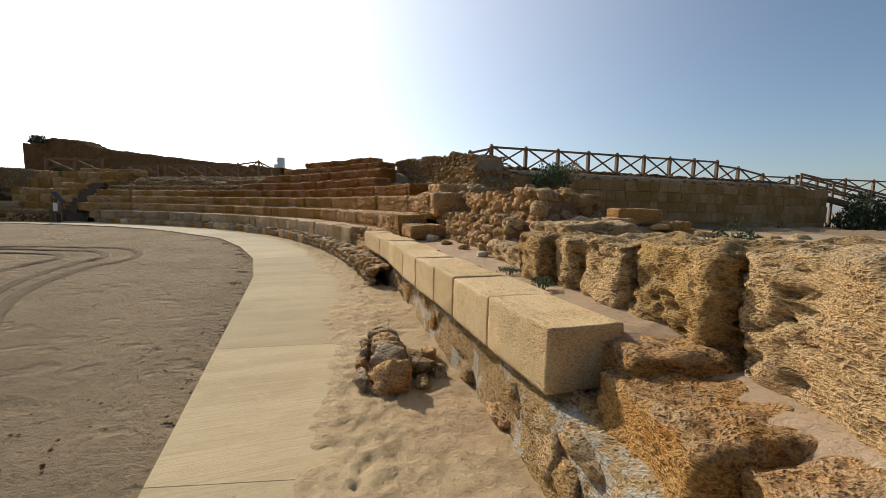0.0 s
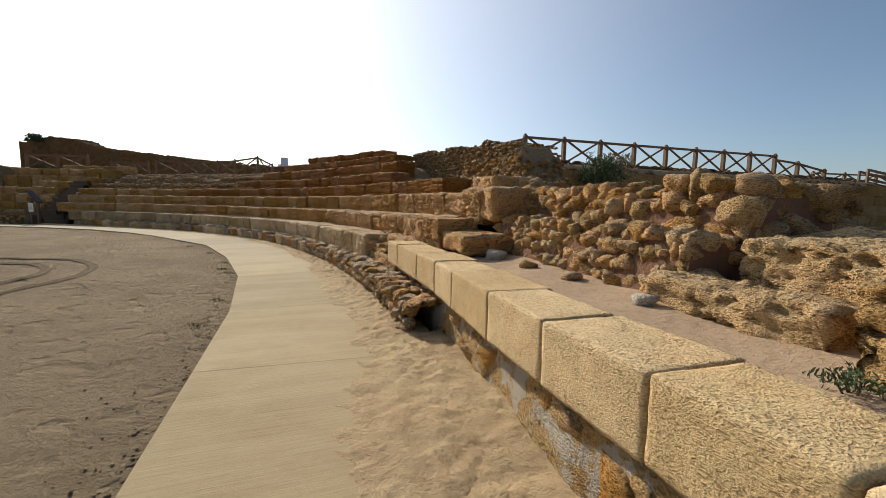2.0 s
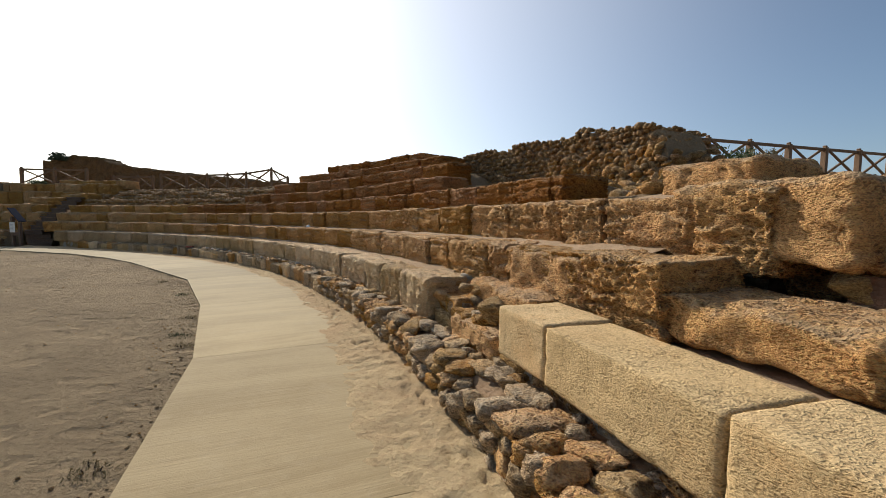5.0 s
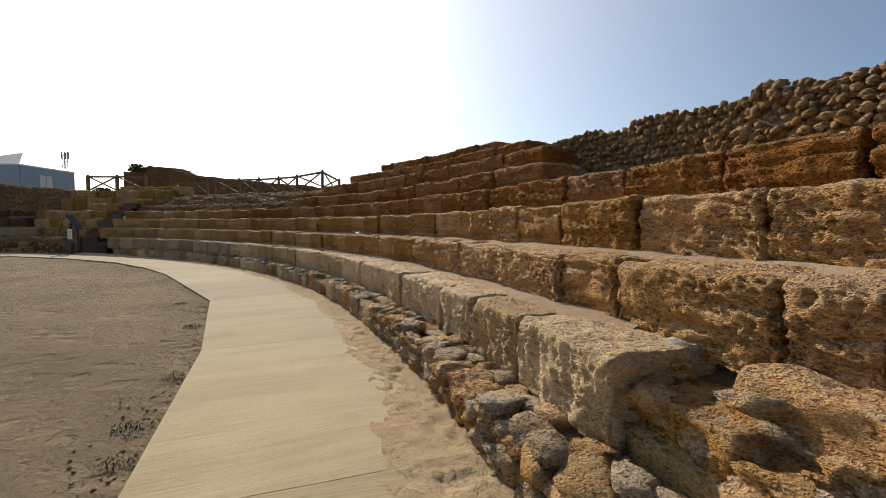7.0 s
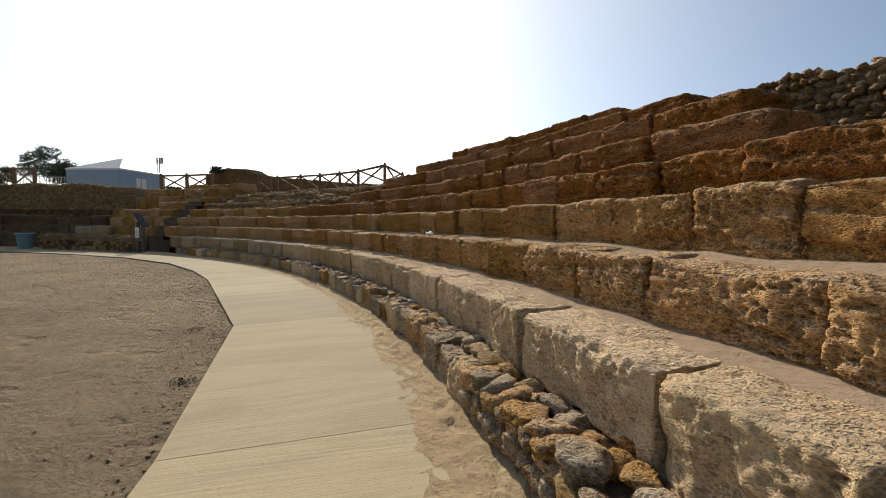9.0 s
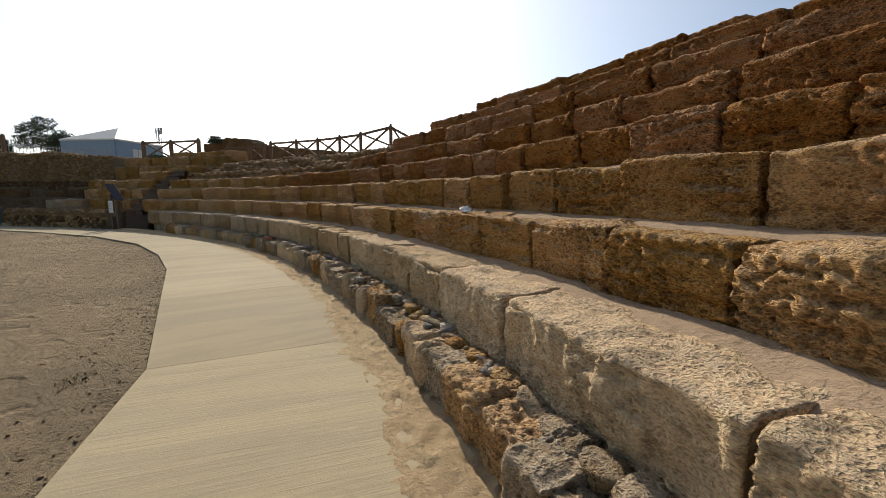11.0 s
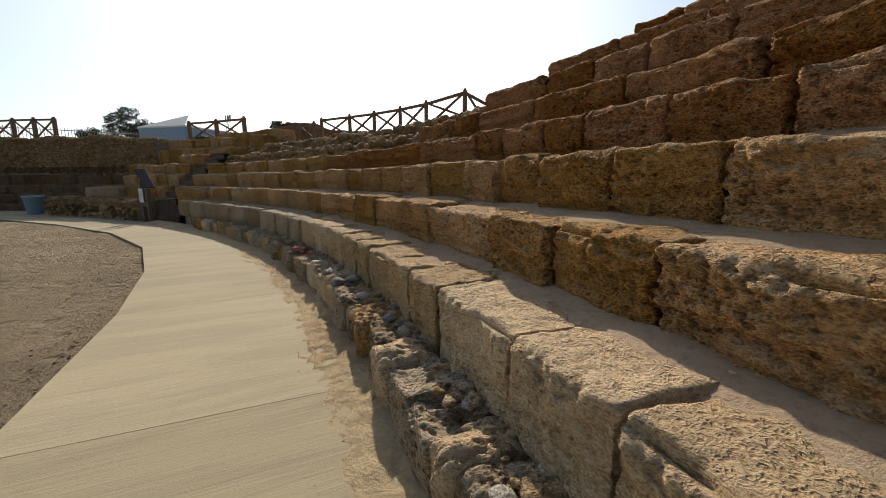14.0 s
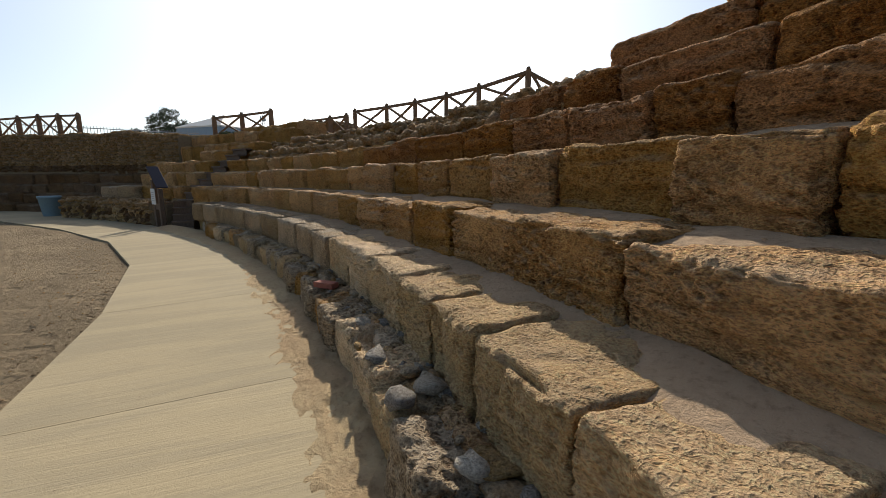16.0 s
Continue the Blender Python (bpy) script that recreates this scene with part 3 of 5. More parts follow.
def build_verge():
    """Sand along the foot of the kerb, trodden into prints with pushed-up rims."""
    rnd = random.Random(19)
    prints = [(rnd.uniform(2, 66), 24.08 - abs(rnd.gauss(0, 0.26)), rnd.uniform(-60, 60), rnd.uniform(0.35, 0.95)) for _ in range(700)]
    near = {}
    for a, r, turn, size in prints:
        near.setdefault(int(a), []).append((polar(a, r), radians(a + 90 + turn), size))
    rows, wide_rows = [], []
    a = -6.0
    while a < 85:
        row = []
        around = [f for k in (-1, 0, 1) for f in near.get(int(a) + k, ())]
        for k in range(48 if a > 18 else 72):
            r = 22.85 + 0.031 * k
            p = polar(a, r, verge_height(a, r))
            for c, turn, size in around:
                dx, dy = p.x - c.x, p.y - c.y
                if dx * dx + dy * dy < 0.09:
                    u, v = dx * math.cos(turn) + dy * math.sin(turn), dy * math.cos(turn) - dx * math.sin(turn)
                    d = math.hypot(u / (0.13 * size), v / (0.055 * size))
                    p.z += 0.013 * size * (ease(1 - abs(d - 1.25) / 0.5) * 0.7 - ease((1.1 - d) / 0.5))
            row.append(p)
        (rows if a > 18 else wide_rows).append(row)
        a += 0.085 if a < 62 else 0.3
    wide_rows.append(rows[0] + [p + (p - rows[0][0]).normalized() * 0.031 * (k + 1) for k, p in enumerate([rows[0][-1]] * 24)])
    tagged(new("sand_verge", sheet("sand_verge", wide_rows, VERGE)), "pale trampled sand below the bench's foundation", "verge", kind="structure")
    return tagged(new("sand_verge", sheet("sand_verge", rows, VERGE)), "pale trampled sand drifted over the path's edge", "verge", kind="structure")


build_verge()


# ---- bank of earth and rubble behind the seats ----
def bank_height(a, r):
    """The mass on which the seats lie, a little below their tops."""
    tiers = [(24.5, 0.5), (25.0, 0.75), (25.7, 1.15), (26.2, 1.55), (26.8, 1.95), (27.4, 2.35), (28.1, 2.75), (29.0, 2.95), (30.4, 3.2), (45, 3.2), (52, 0.0)]
    h = tiers[-1][1]
    for (r0, h0), (r1, h1) in zip(tiers, tiers[1:]):
        if r <= r1:
            h = h0 + (h1 - h0) * max(0.0, (r - r0) / (r1 - r0))
            break
    return h


def build_bank():
    rows = []
    for i in range(146):
        a = 20.5 + i * 0.77
        keep = ease((a - 36) / 3.0)
        row = []
        for r in [24.5 + 0.3 * k for k in range(24)] + [32, 34, 37, 41, 45, 52]:
            p = polar(a, r)
            h = bank_height(a, r)
            low = min(h, 1.0 + 0.9 * ease((a - 21.5) / 4.0)) if r < 27.3 else ((1.9 if a > 26.5 else 0.75) if r < 30.2 else -0.3)
            h = low + (h - low) * keep
            if a > 87:
                h = min(h, max(-0.2, 0.62 * (r - 25.7)))
            elif a > 82.5:
                h = min(h, max(-0.2, 0.8 * (r - 24.75)))
            row.append(polar(a, r, max(-0.2, h + 0.07 * nz(p.x, p.y, 2, 1.3))))
        rows.append(row)
    return tagged(new("embankment", sheet("embankment", rows, EARTH)), "brown earth bank that carries the stone seats", "embankment", kind="structure")


build_bank()

# ---- concrete walk along the seats ----
LEFT_EDGE = [Vector(p) for p in ((0.65, -4.0), (-1.49, 1.89), (-3.66, 7.72), (-4.78, 10.1), (-6.25, 12.4), (-8.2, 14.85), (-12.1, 17.9), (-14.05, 19.15), (-16.6, 20.4), (-19.9, 21.3), (-24.0, 21.6), (-28.5, 21.4), (-42.0, 21.9))]


def build_walk():
    walk_ob = thing("concrete_path", "sand-dusted brushed concrete path curving along the seats", "path", kind="structure")
    cuts = [LEFT_EDGE[0]]
    for p, q in zip(LEFT_EDGE, LEFT_EDGE[1:]):
        n = max(1, round((q - p).length / 2.3))
        cuts += [p + (q - p) * (k + 1) / n for k in range(n)]
    for p, q in zip(cuts, cuts[1:]):
        corners = []
        for e, sh in ((p, 0.001), (q, -0.001)):
            ang = math.degrees(math.atan2(e.y - CY, e.x - CX))
            e2 = e + (q - p).normalized() * sh
            wide = 23.95 if e.x > -22 else 24.3
            o = polar(ang, wide)
            if e.x < -30:
                o = Vector((e.x, 24.6, 0))
            corners.append((Vector((e2.x, e2.y, 0)), Vector((o.x, o.y, 0)) + Vector((*(q - p).normalized() * sh, 0))))
        (l0, r0), (l1, r1) = corners
        mid = (l0 + l1 + r0 + r1) / 4
        ang = math.degrees(math.atan2(mid.y - CY, mid.x - CX))
        z = floor_z(ang) + 0.055
        heading = math.degrees(math.atan2((l1 - l0).y, (l1 - l0).x))
        m = pose(mid.x, mid.y, z, 0, 0, heading)
        inv = m.inverted()
        bm = bmesh.new()
        level = [floor_z(math.degrees(math.atan2(v.y - CY, v.x - CX))) + 0.055 for v in (l0, l1, r1, r0)]
        top = [bm.verts.new(inv @ Vector((v.x, v.y, h))) for v, h in zip((l0, l1, r1, r0), level)]
        low = [bm.verts.new(inv @ Vector((v.x, v.y, h - 0.16))) for v, h in zip((l0, l1, r1, r0), level)]
        bm.faces.new(top)
        bm.faces.new(low[::-1])
        for k in range(4):
            bm.faces.new((top[k], low[k], low[(k + 1) % 4], top[(k + 1) % 4]))
        bmesh.ops.bevel(bm, geom=[e for e in bm.edges if all(v in top for v in e.verts)], offset=0.002, segments=1, affect="EDGES")
        part("paving_slab", bm, CONC, walk_ob, m=m)


build_walk()


# ---- tiers of seats ----
# joints of the rows that the path passes, as angles
JOINTS = [(27.35, 29.5, 31.4, 33.1, 36.0, 37.05, 40.4, 42.8, 44.6, 46.45, 47.9, 49.9, 51.15, 52.25, 53.8, 55.0, 56.3, 58.1, 59.6, 61.4),
          (21.6, 23.2, 25.2, 25.75, 26.6, 28.8, 30.15, 32.5, 34.7, 36.3, 38.2, 39.9, 41.7, 43.5, 45.55, 47.4, 49.1, 50.6, 53.2, 55.1, 57.0, 58.7, 60.5),
          (21.2, 22.35, 24.15, 25.4, 27.6, 29.7, 31.8, 33.6, 35.1, 36.9, 38.8, 40.9, 42.6, 44.4, 46.05, 47.7, 49.25, 50.95, 52.3, 53.7, 55.8, 57.6, 59.5, 61.2),
          (26.6, 27.15, 29.0, 31.15, 33.1, 35.2, 36.9, 38.6, 40.1, 41.8, 43.15, 45.2, 46.5, 47.8, 49.4, 51.15, 52.4, 53.9, 55.0, 56.7, 58.4, 60.6)]


def near_block(index, length, depth, h, seed):
    """One block of the lower rows, cut to its own length."""
    if index == 0:
        return mesh_of("stone_block", *eroded_seat(length, depth, h, 0.0135, seed, 0.012, 0.012, 0.062, 0.036, 0.02, 0.28), PALE_KURKAR, True)
    grid = 0.0135 if index == 1 else 0.018
    return mesh_of("stone_block", *eroded_seat(length, depth, h, grid, seed, 0.035, 0.019, 0.045, 0.0, 0.05, 0.7), KURKAR if index < 3 else UPPER_KURKAR, True)


def seat_row(index, r, z0, z1, a0, a1, depth):
    row = thing("seating_row", "weathered tan sandstone row of seats, worn and pitted", "seating row", "tiers of seats", "structure")
    rnd = random.Random(100 + index)
    marks = list(JOINTS[index]) if index < len(JOINTS) else [a0]
    measured = len(marks) - 1
    while marks[-1] < a1:
        da = math.degrees(rnd.uniform(0.62, 1.25) / r)
        marks.append(a1 if marks[-1] + da * 1.5 > a1 else marks[-1] + da)
    h = z1 - z0 + 0.06
    for k, (lo, hi) in enumerate(zip(marks, marks[1:])):
        length = math.radians(hi - lo) * r - 0.008
        mid = (lo + hi) / 2
        top = z1 + rnd.uniform(-0.02, 0.015)
        loose = 0.3 if index == 0 else 1.0
        m = frame_at(mid, r + depth / 2 + loose * rnd.uniform(-0.03, 0.03), z1 + (top - z1) * loose - h / 2, loose * rnd.uniform(-1.4, 1.4)) @ pose(0, 0, 0, rnd.uniform(-1.5, 1.5), loose * rnd.uniform(-0.9, 0.9), 0)
        if k < measured:
            part_mesh("stone_block", near_block(index, length, depth, h, 400 + 40 * index + k), row, m)
            continue
        pool = SEAT if mid < 68 else SEAT_BROWN_FAR
        if index > 2 and mid < 68:
            pool = SEAT_UPPER
        if index == 0:
            pool = SEAT_PALE_FAR
        part_mesh("stone_block", pool[rnd.randrange(len(pool))], row, m @ Matrix.Diagonal((length / 0.85, depth / 0.6, h / 0.45, 1)))
    return row


def earth_strip(parent, r0, r1, z, a0, a1):
    """Trodden earth that lies on the back of a tread, against the next riser."""
    rows = []
    n = int((a1 - a0) / 0.4)
    for i in range(n + 1):
        a = a0 + (a1 - a0) * i / n
        row = []
        for k in range(6):
            f = k / 5
            r = r0 + (r1 - r0) * f
            p = polar(a, r)
            row.append(polar(a, r, z - 0.06 + 0.09 * f + 0.03 * nz(p.x, p.y, z, 2.2) + 0.012 * nz(p.x, p.y, z, 7.0)))
        rows.append(row)
    part_mesh("earth_fill", sheet("earth_fill", rows, TREAD_SAND), parent, None, "trodden pinkish-buff sand on the tread")


def rough_footing(row):
    rows = []
    for i in range(321):
        a = 25.2 + i * 0.175
        line = []
        for k in range(9):
            z = 0.08 + 0.06 * k
            p = polar(a, 24.45)
            line.append(polar(a, 24.47 + 0.03 * nz(p.x, p.y, z, 2.6) + 0.022 * nz(p.x, p.y, z, 9.0), z))
        line.append(polar(a, 24.8, 0.6))
        rows.append(line)
    part_mesh("plaster_footing", sheet("plaster_footing", rows, PLASTER), row, None, "flaking pale plaster footing under the row")


# front radius, top height, first and last angle
TIERS = [(24.37, 0.89, 27.35, 81.7), (24.92, 1.30, 21.8, 84.8), (25.45, 1.73, 21.2, 84.7), (25.95, 2.10, 26.6, 84.3),
         (26.5, 2.50, 35.6, 60.5), (27.1, 2.93, 37.0, 58.2), (27.7, 3.30, 39.4, 56.6), (28.4, 3.68, 43.2, 54.6)]
for i, (r, z, a0, a1) in enumerate(TIERS):
    z0 = TIERS[i - 1][1] - 0.04 if i else 0.46
    r_next = TIERS[i + 1][0] if i + 1 < len(TIERS) else r + 0.6
    row = seat_row(i, r, z0, z, a0, a1, r_next - r + 0.16)
    if i == 0:
        rough_footing(row)
    if i < 3:
        earth_strip(row, r + 0.17, r_next + 0.06, z, a0 + 1, a1 - 1)


# ---- foundation kerb of field stones in front of the lowest row ----
def stone_pose(a, r, z, sx, sy, sz, rnd, tilt=14):
    return frame_at(a, r, z, rnd.uniform(-25, 25)) @ pose(0, 0, 0, rnd.uniform(-tilt, tilt), rnd.uniform(-tilt, tilt), 0) @ Matrix.Diagonal((sx, sy, sz / 0.7, 1))


def rough_ring(name, a0, a1, profile, material, parent, label, amp=0.03, step=0.25):
    """A rough band along the curve; profile: radius and height, from the front foot over the top to the back."""
    rows = []
    n = max(2, int((a1 - a0) / step))
    for i in range(n + 1):
        a = a0 + (a1 - a0) * i / n
        row = []
        for r, z in profile:
            p = polar(a, r)
            d = amp * nz(p.x, p.y, z * 1.0, 3.1) + amp * 0.6 * nz(p.x, p.y, z, 8.0)
            row.append(polar(a, r + d, z + d * 0.8))
        rows.append(row)
    return part_mesh(name, sheet(name, rows, material), parent, None, label)


def fine(profile, step=0.1):
    out = [profile[0]]
    for (r0, z0), (r1, z1) in zip(profile, profile[1:]):
        n = max(1, int(math.hypot(r1 - r0, z1 - z0) / step))
        out += [(r0 + (r1 - r0) * k / n, z0 + (z1 - z0) * k / n) for k in range(1, n + 1)]
    return out


def build_kerb():
    kerb = thing("stone_kerb", "low kerb of rounded brown field stones in crumbling mortar", "kerb", kind="structure")
    rough_ring("mortar_core", 18.2, 77.1, fine([(24.13, -0.1), (24.13, 0.3), (24.2, 0.35), (24.32, 0.385), (24.58, 0.43)], 0.05), KERB_EARTH, kerb, "crumbling brown mortar", 0.045, 0.14)
    rnd = random.Random(5)
    far = Heaped()
    count = 0
    # height, radius, length, depth and thickness of the stones of each course
    courses = [(0.07, 24.085, (0.14, 0.3), 0.16, (0.13, 0.17)), (0.19, 24.085, (0.12, 0.26), 0.16, (0.12, 0.16)), (0.31, 24.10, (0.14, 0.3), 0.18, (0.12, 0.16)),
               (0.375, 24.16, (0.16, 0.36), 0.28, (0.12, 0.16)), (0.395, 24.34, (0.12, 0.26), 0.2, (0.09, 0.13)), (0.405, 24.47, (0.08, 0.18), 0.13, (0.07, 0.1))]
    for lo, hi in ((18.2, 36.0), (36.0, 60.0), (60.0, 77.2)):
        for k, (z, r, lengths, depth, thick) in enumerate(courses):
            a = lo
            while a < hi:
                sx = rnd.uniform(*lengths)
                da = math.degrees(sx * 0.86 / 24)
                m = stone_pose(a + da / 2, r + rnd.uniform(-0.025, 0.025), z + floor_z(a) * (1.0 - 0.15 * k) + rnd.uniform(-0.015, 0.015), sx * 1.28, depth * rnd.uniform(1.0, 1.35), rnd.uniform(*thick) * 1.12, rnd, 9)
                a += da
                if k < 4 and a > 36.5:
                    continue
                if k > 2 and rnd.random() < 0.15:
                    continue
                if count < 300:
                    pool = NEAR_STONE[("kerb_stone", "kerb_stone", "kerb_stone", "shelly_sandstone", "field_stone", "shelly_sandstone")[rnd.randrange(6)]]
                    part_mesh("stone", pool[rnd.randrange(12)], kerb, m)
                    count += 1
                else:
                    far.add(STONES[rnd.randrange(10)], m)
    # large pitted stones with rough flat tops, along the rest
    a = 36.2
    while a < 76.9:
        sx = rnd.uniform(0.2, 0.48)
        da = math.degrees(sx * 0.93 / 24)
        top, deep = rnd.uniform(0.37, 0.44) + floor_z(a) * 0.5, rnd.uniform(0.28, 0.4)
        m = frame_at(a + da / 2, 24.04 + deep / 2 + rnd.uniform(-0.025, 0.035), top / 2 - 0.03, rnd.uniform(-6, 6)) @ pose(0, 0, 0, rnd.uniform(-5, 5), rnd.uniform(-4, 4), 180 * rnd.randrange(2))
        part_mesh("stone", KERB_BLOCK[rnd.randrange(12)], kerb, m @ Matrix.Diagonal((sx * 1.08 / 0.46, deep / 0.36, (top + 0.06) / 0.4, 1)))
        a += da
    for k in range(150):
        a = rnd.uniform(40, 64)
        size = rnd.uniform(0.045, 0.13)
        m = stone_pose(a, 24.42 - abs(rnd.gauss(0, 0.11)), 0.425 + floor_z(a) * 0.5, size * 1.35, size, size * 0.7, rnd, 20)
        part_mesh("stone", STONE_ME[("kerb_stone", "grey_pebble", "kerb_stone", "pale_limestone", "field_stone")[k % 5]][rnd.randrange(12)], kerb, m)
    far.build("small_stones", COBBLE_FAR, kerb, "rounded brown stones")


build_kerb()


# ---- dressed limestone bench over a rubble foundation, nearest the walk's start ----
def build_bench():
    bench = thing("stone_bench", "smooth dressed buff limestone blocks laid in a row", "stone bench", kind="structure")
    joints = [(6.05, 24.77), (7.75, 24.63), (9.45, 24.52), (10.85, 24.45), (12.5, 24.36), (14.2, 24.31), (16.35, 24.31), (17.9, 24.33), (19.7, 24.33), (22.35, 24.36), (23.8, 24.38)]
    for k, ((a0, r0), (a1, r1)) in enumerate(zip(joints, joints[1:])):
        p, q = polar(a0, r0), polar(a1, r1)
        d = q - p
        length, depth, h = d.length - 0.008, 0.47 + 0.05 * (k % 2), 0.36
        size = (length, depth, h)
        vs, fs = worn_block(size, (max(10, int(length / 0.026)), 18, 14), 0.016 if k < 6 else 0.022, 0.006, 0.004 if k < 8 else 0.011, 60 + k)
        heading = math.degrees(math.atan2(d.y, d.x))
        mid = (p + q) / 2
        m = pose(mid.x, mid.y, 0.9 - h / 2 + RND.uniform(-0.006, 0.006), 0, 0, heading) @ pose(0, -depth / 2, 0)
        part_mesh("bench_block", mesh_of("bench_block", vs, fs, SMOOTH, True), bench, m)
    base = thing("foundation_wall", "crumbling rubble and white plaster wall under the bench", "foundation wall", kind="structure")
    rows = []
    for i in range(131):
        a = -6 + i * 0.235
        front = 24.44 + max(0.0, 12 - a) * 0.05 if a < 12 else 24.44
        row = []
        for z in [-0.1 + 0.06 * k for k in range(11)]:
            p = polar(a, front)
            d = 0.055 * nz(p.x, p.y, z, 2.4) + 0.03 * nz(p.x, p.y, z, 6.5) + 0.015 * nz(p.x, p.y, z, 15)
            row.append(polar(a, front + 0.05 - 0.1 * (0.5 - z) + d, z))
        row += [polar(a, front + 0.3, 0.53), polar(a, front + 0.7, 0.6)]
        rows.append(row)
    part_mesh("plaster_face", sheet("plaster_face", rows, PLASTER), base, None, "flaking white plaster over rubble")
    rnd = random.Random(11)
    for i in range(46):
        a, z = rnd.uniform(1, 24), rnd.uniform(0.08, 0.42)
        front = 24.44 + (max(0.0, 12 - a) * 0.05)
        part_mesh("stone", NEAR_STONE["field_stone" if i % 3 else "shelly_sandstone"][rnd.randrange(12)], base, stone_pose(a, front + 0.115 - 0.1 * (0.5 - z), z, rnd.uniform(0.26, 0.5), 0.22, rnd.uniform(0.16, 0.3), rnd, 8))


build_bench()


# ---- terrace of earth behind the bench ----
def build_terrace():
    rows = []
    for i in range(95):
        a = -6 + i * 0.3
        front = 24.75 + max(0.0, 12 - a) * 0.05 + 0.2 * ease((6.25 - a) / 0.3)
        row = []
        for k in range(22):
            r = front + 0.12 * k if k < 16 else front + 1.92 + (k - 16) * 2.2
            p = polar(a, r)
            z = 0.82 + 0.05 * ease((r - 25) / 0.8) + 0.03 * nz(p.x, p.y, 4, 2.2)
            if a < 6.3:
                z -= (0.1 + 0.1 * ease((25.5 - r) / 0.3)) * ease((6.3 - a) / 0.5) * ease((26.3 - r) / 0.5)
            if k >= 16:
                z = 0.85 + 0.1 * nz(p.x, p.y, 4, 0.8)
            row.append(polar(a, r, z))
        row.append(polar(a, front + 1.92 + 6 * 2.2, -0.2))
        rows.append(row)
    return tagged(new("terrace", sheet("terrace", rows, TREAD_SAND)), "pale brown earth terrace strewn with grit", "terrace", kind="structure")


build_terrace()


def build_eroded_blocks():
    """Great wind-eaten blocks behind the bench, each its own thing."""
    # angle, radius of the front foot, length, depth, height, top
    spec = [(-1.6, 25.45, 1.35, 1.1, 0.6, 1.30), (3.85, 25.52, 1.5, 1.2, 0.66, 1.36), (6.42, 25.5, 0.72, 1.15, 0.66, 1.34), (7.85, 25.42, 0.56, 0.95, 0.6, 1.31),
            (8.95, 25.38, 0.34, 0.8, 0.55, 1.27), (10.1, 25.28, 0.66, 0.9, 0.5, 1.25), (12.0, 25.85, 1.0, 0.9, 0.5, 1.34), (12.45, 25.42, 1.15, 0.42, 0.26, 1.06)]
    for k, (a, r, length, depth, h, top) in enumerate(spec):
        size = (length, depth, h)
        vs, fs = worn_block(size, (int(length / 0.028), int(depth / 0.04), int(h / 0.026)), 0.07, 0.06, 0.042, 80 + k, 0.0, 10.0)
        ob = new("eroded_block", mesh_of("eroded_block", vs, fs, PITTED, True))
        ob.matrix_world = frame_at(a, r + depth / 2, top - h / 2, RND.uniform(-3, 3))
        tagged(ob, "large honeycombed tan sandstone block, deeply wind-eaten", "stone block", "eroded blocks behind the bench")
    # lower blocks at the foundation, beside the bench's end
    for k, (a, r, length, depth, h, top) in enumerate([(5.05, 24.96, 0.76, 0.62, 0.6, 0.75), (2.95, 25.05, 1.12, 0.95, 0.62, 0.75), (0.3, 25.1, 1.1, 0.9, 0.6, 0.74), (6.08, 25.1, 0.5, 0.6, 0.5, 0.83), (5.95, 24.9, 0.36, 0.5, 0.5, 0.56), (-1.9, 25.1, 1.1, 0.9, 0.6, 0.72)]):
        size = (length, depth, h)
        vs, fs = worn_block(size, (int(length / 0.03), int(depth / 0.035), int(h / 0.03)), 0.08, 0.05, 0.02, 120 + k, 0.0, 11.0)
        ob = new("foundation_block", mesh_of("foundation_block", vs, fs, KURKAR, True))
        ob.matrix_world = frame_at(a, r + depth / 2, top - h / 2, RND.uniform(-4, 4))
        tagged(ob, "rough grey-crusted sandstone block of the broken foundation", "stone block", "broken foundation blocks")
    # broken ends of the first two rows
    for k, (a, r, length, depth, h, top) in enumerate([(26.75, 24.5, 0.55, 0.5, 0.4, 0.76), (25.2, 24.70, 1.25, 0.35, 0.5, 0.93), (25.2, 24.42, 0.9, 0.42, 0.4, 0.62), (26.0, 24.47, 0.4, 0.35, 0.4, 0.68), (20.6, 24.93, 1.05, 0.7, 0.26, 1.12), (24.3, 24.9, 1.0, 0.6, 0.45, 1.27),
                                                        (21.6, 25.5, 1.1, 1.05, 0.5, 1.78), (22.9, 25.9, 0.8, 0.7, 0.3, 2.0)]):
        size = (length, depth, h)
        vs, fs = worn_block(size, (int(length / 0.03), int(depth / 0.04), int(h / 0.03)), 0.06, 0.04, 0.02, 150 + k, 0.0, 11.0)
        ob = new("broken_block", mesh_of("broken_block", vs, fs, KURKAR, True))
        ob.matrix_world = frame_at(a, r + depth / 2, top - h / 2, RND.uniform(-5, 5))
        tagged(ob, "broken tan sandstone seat block at the ruined row end", "stone block", "broken row ends")


build_eroded_blocks()


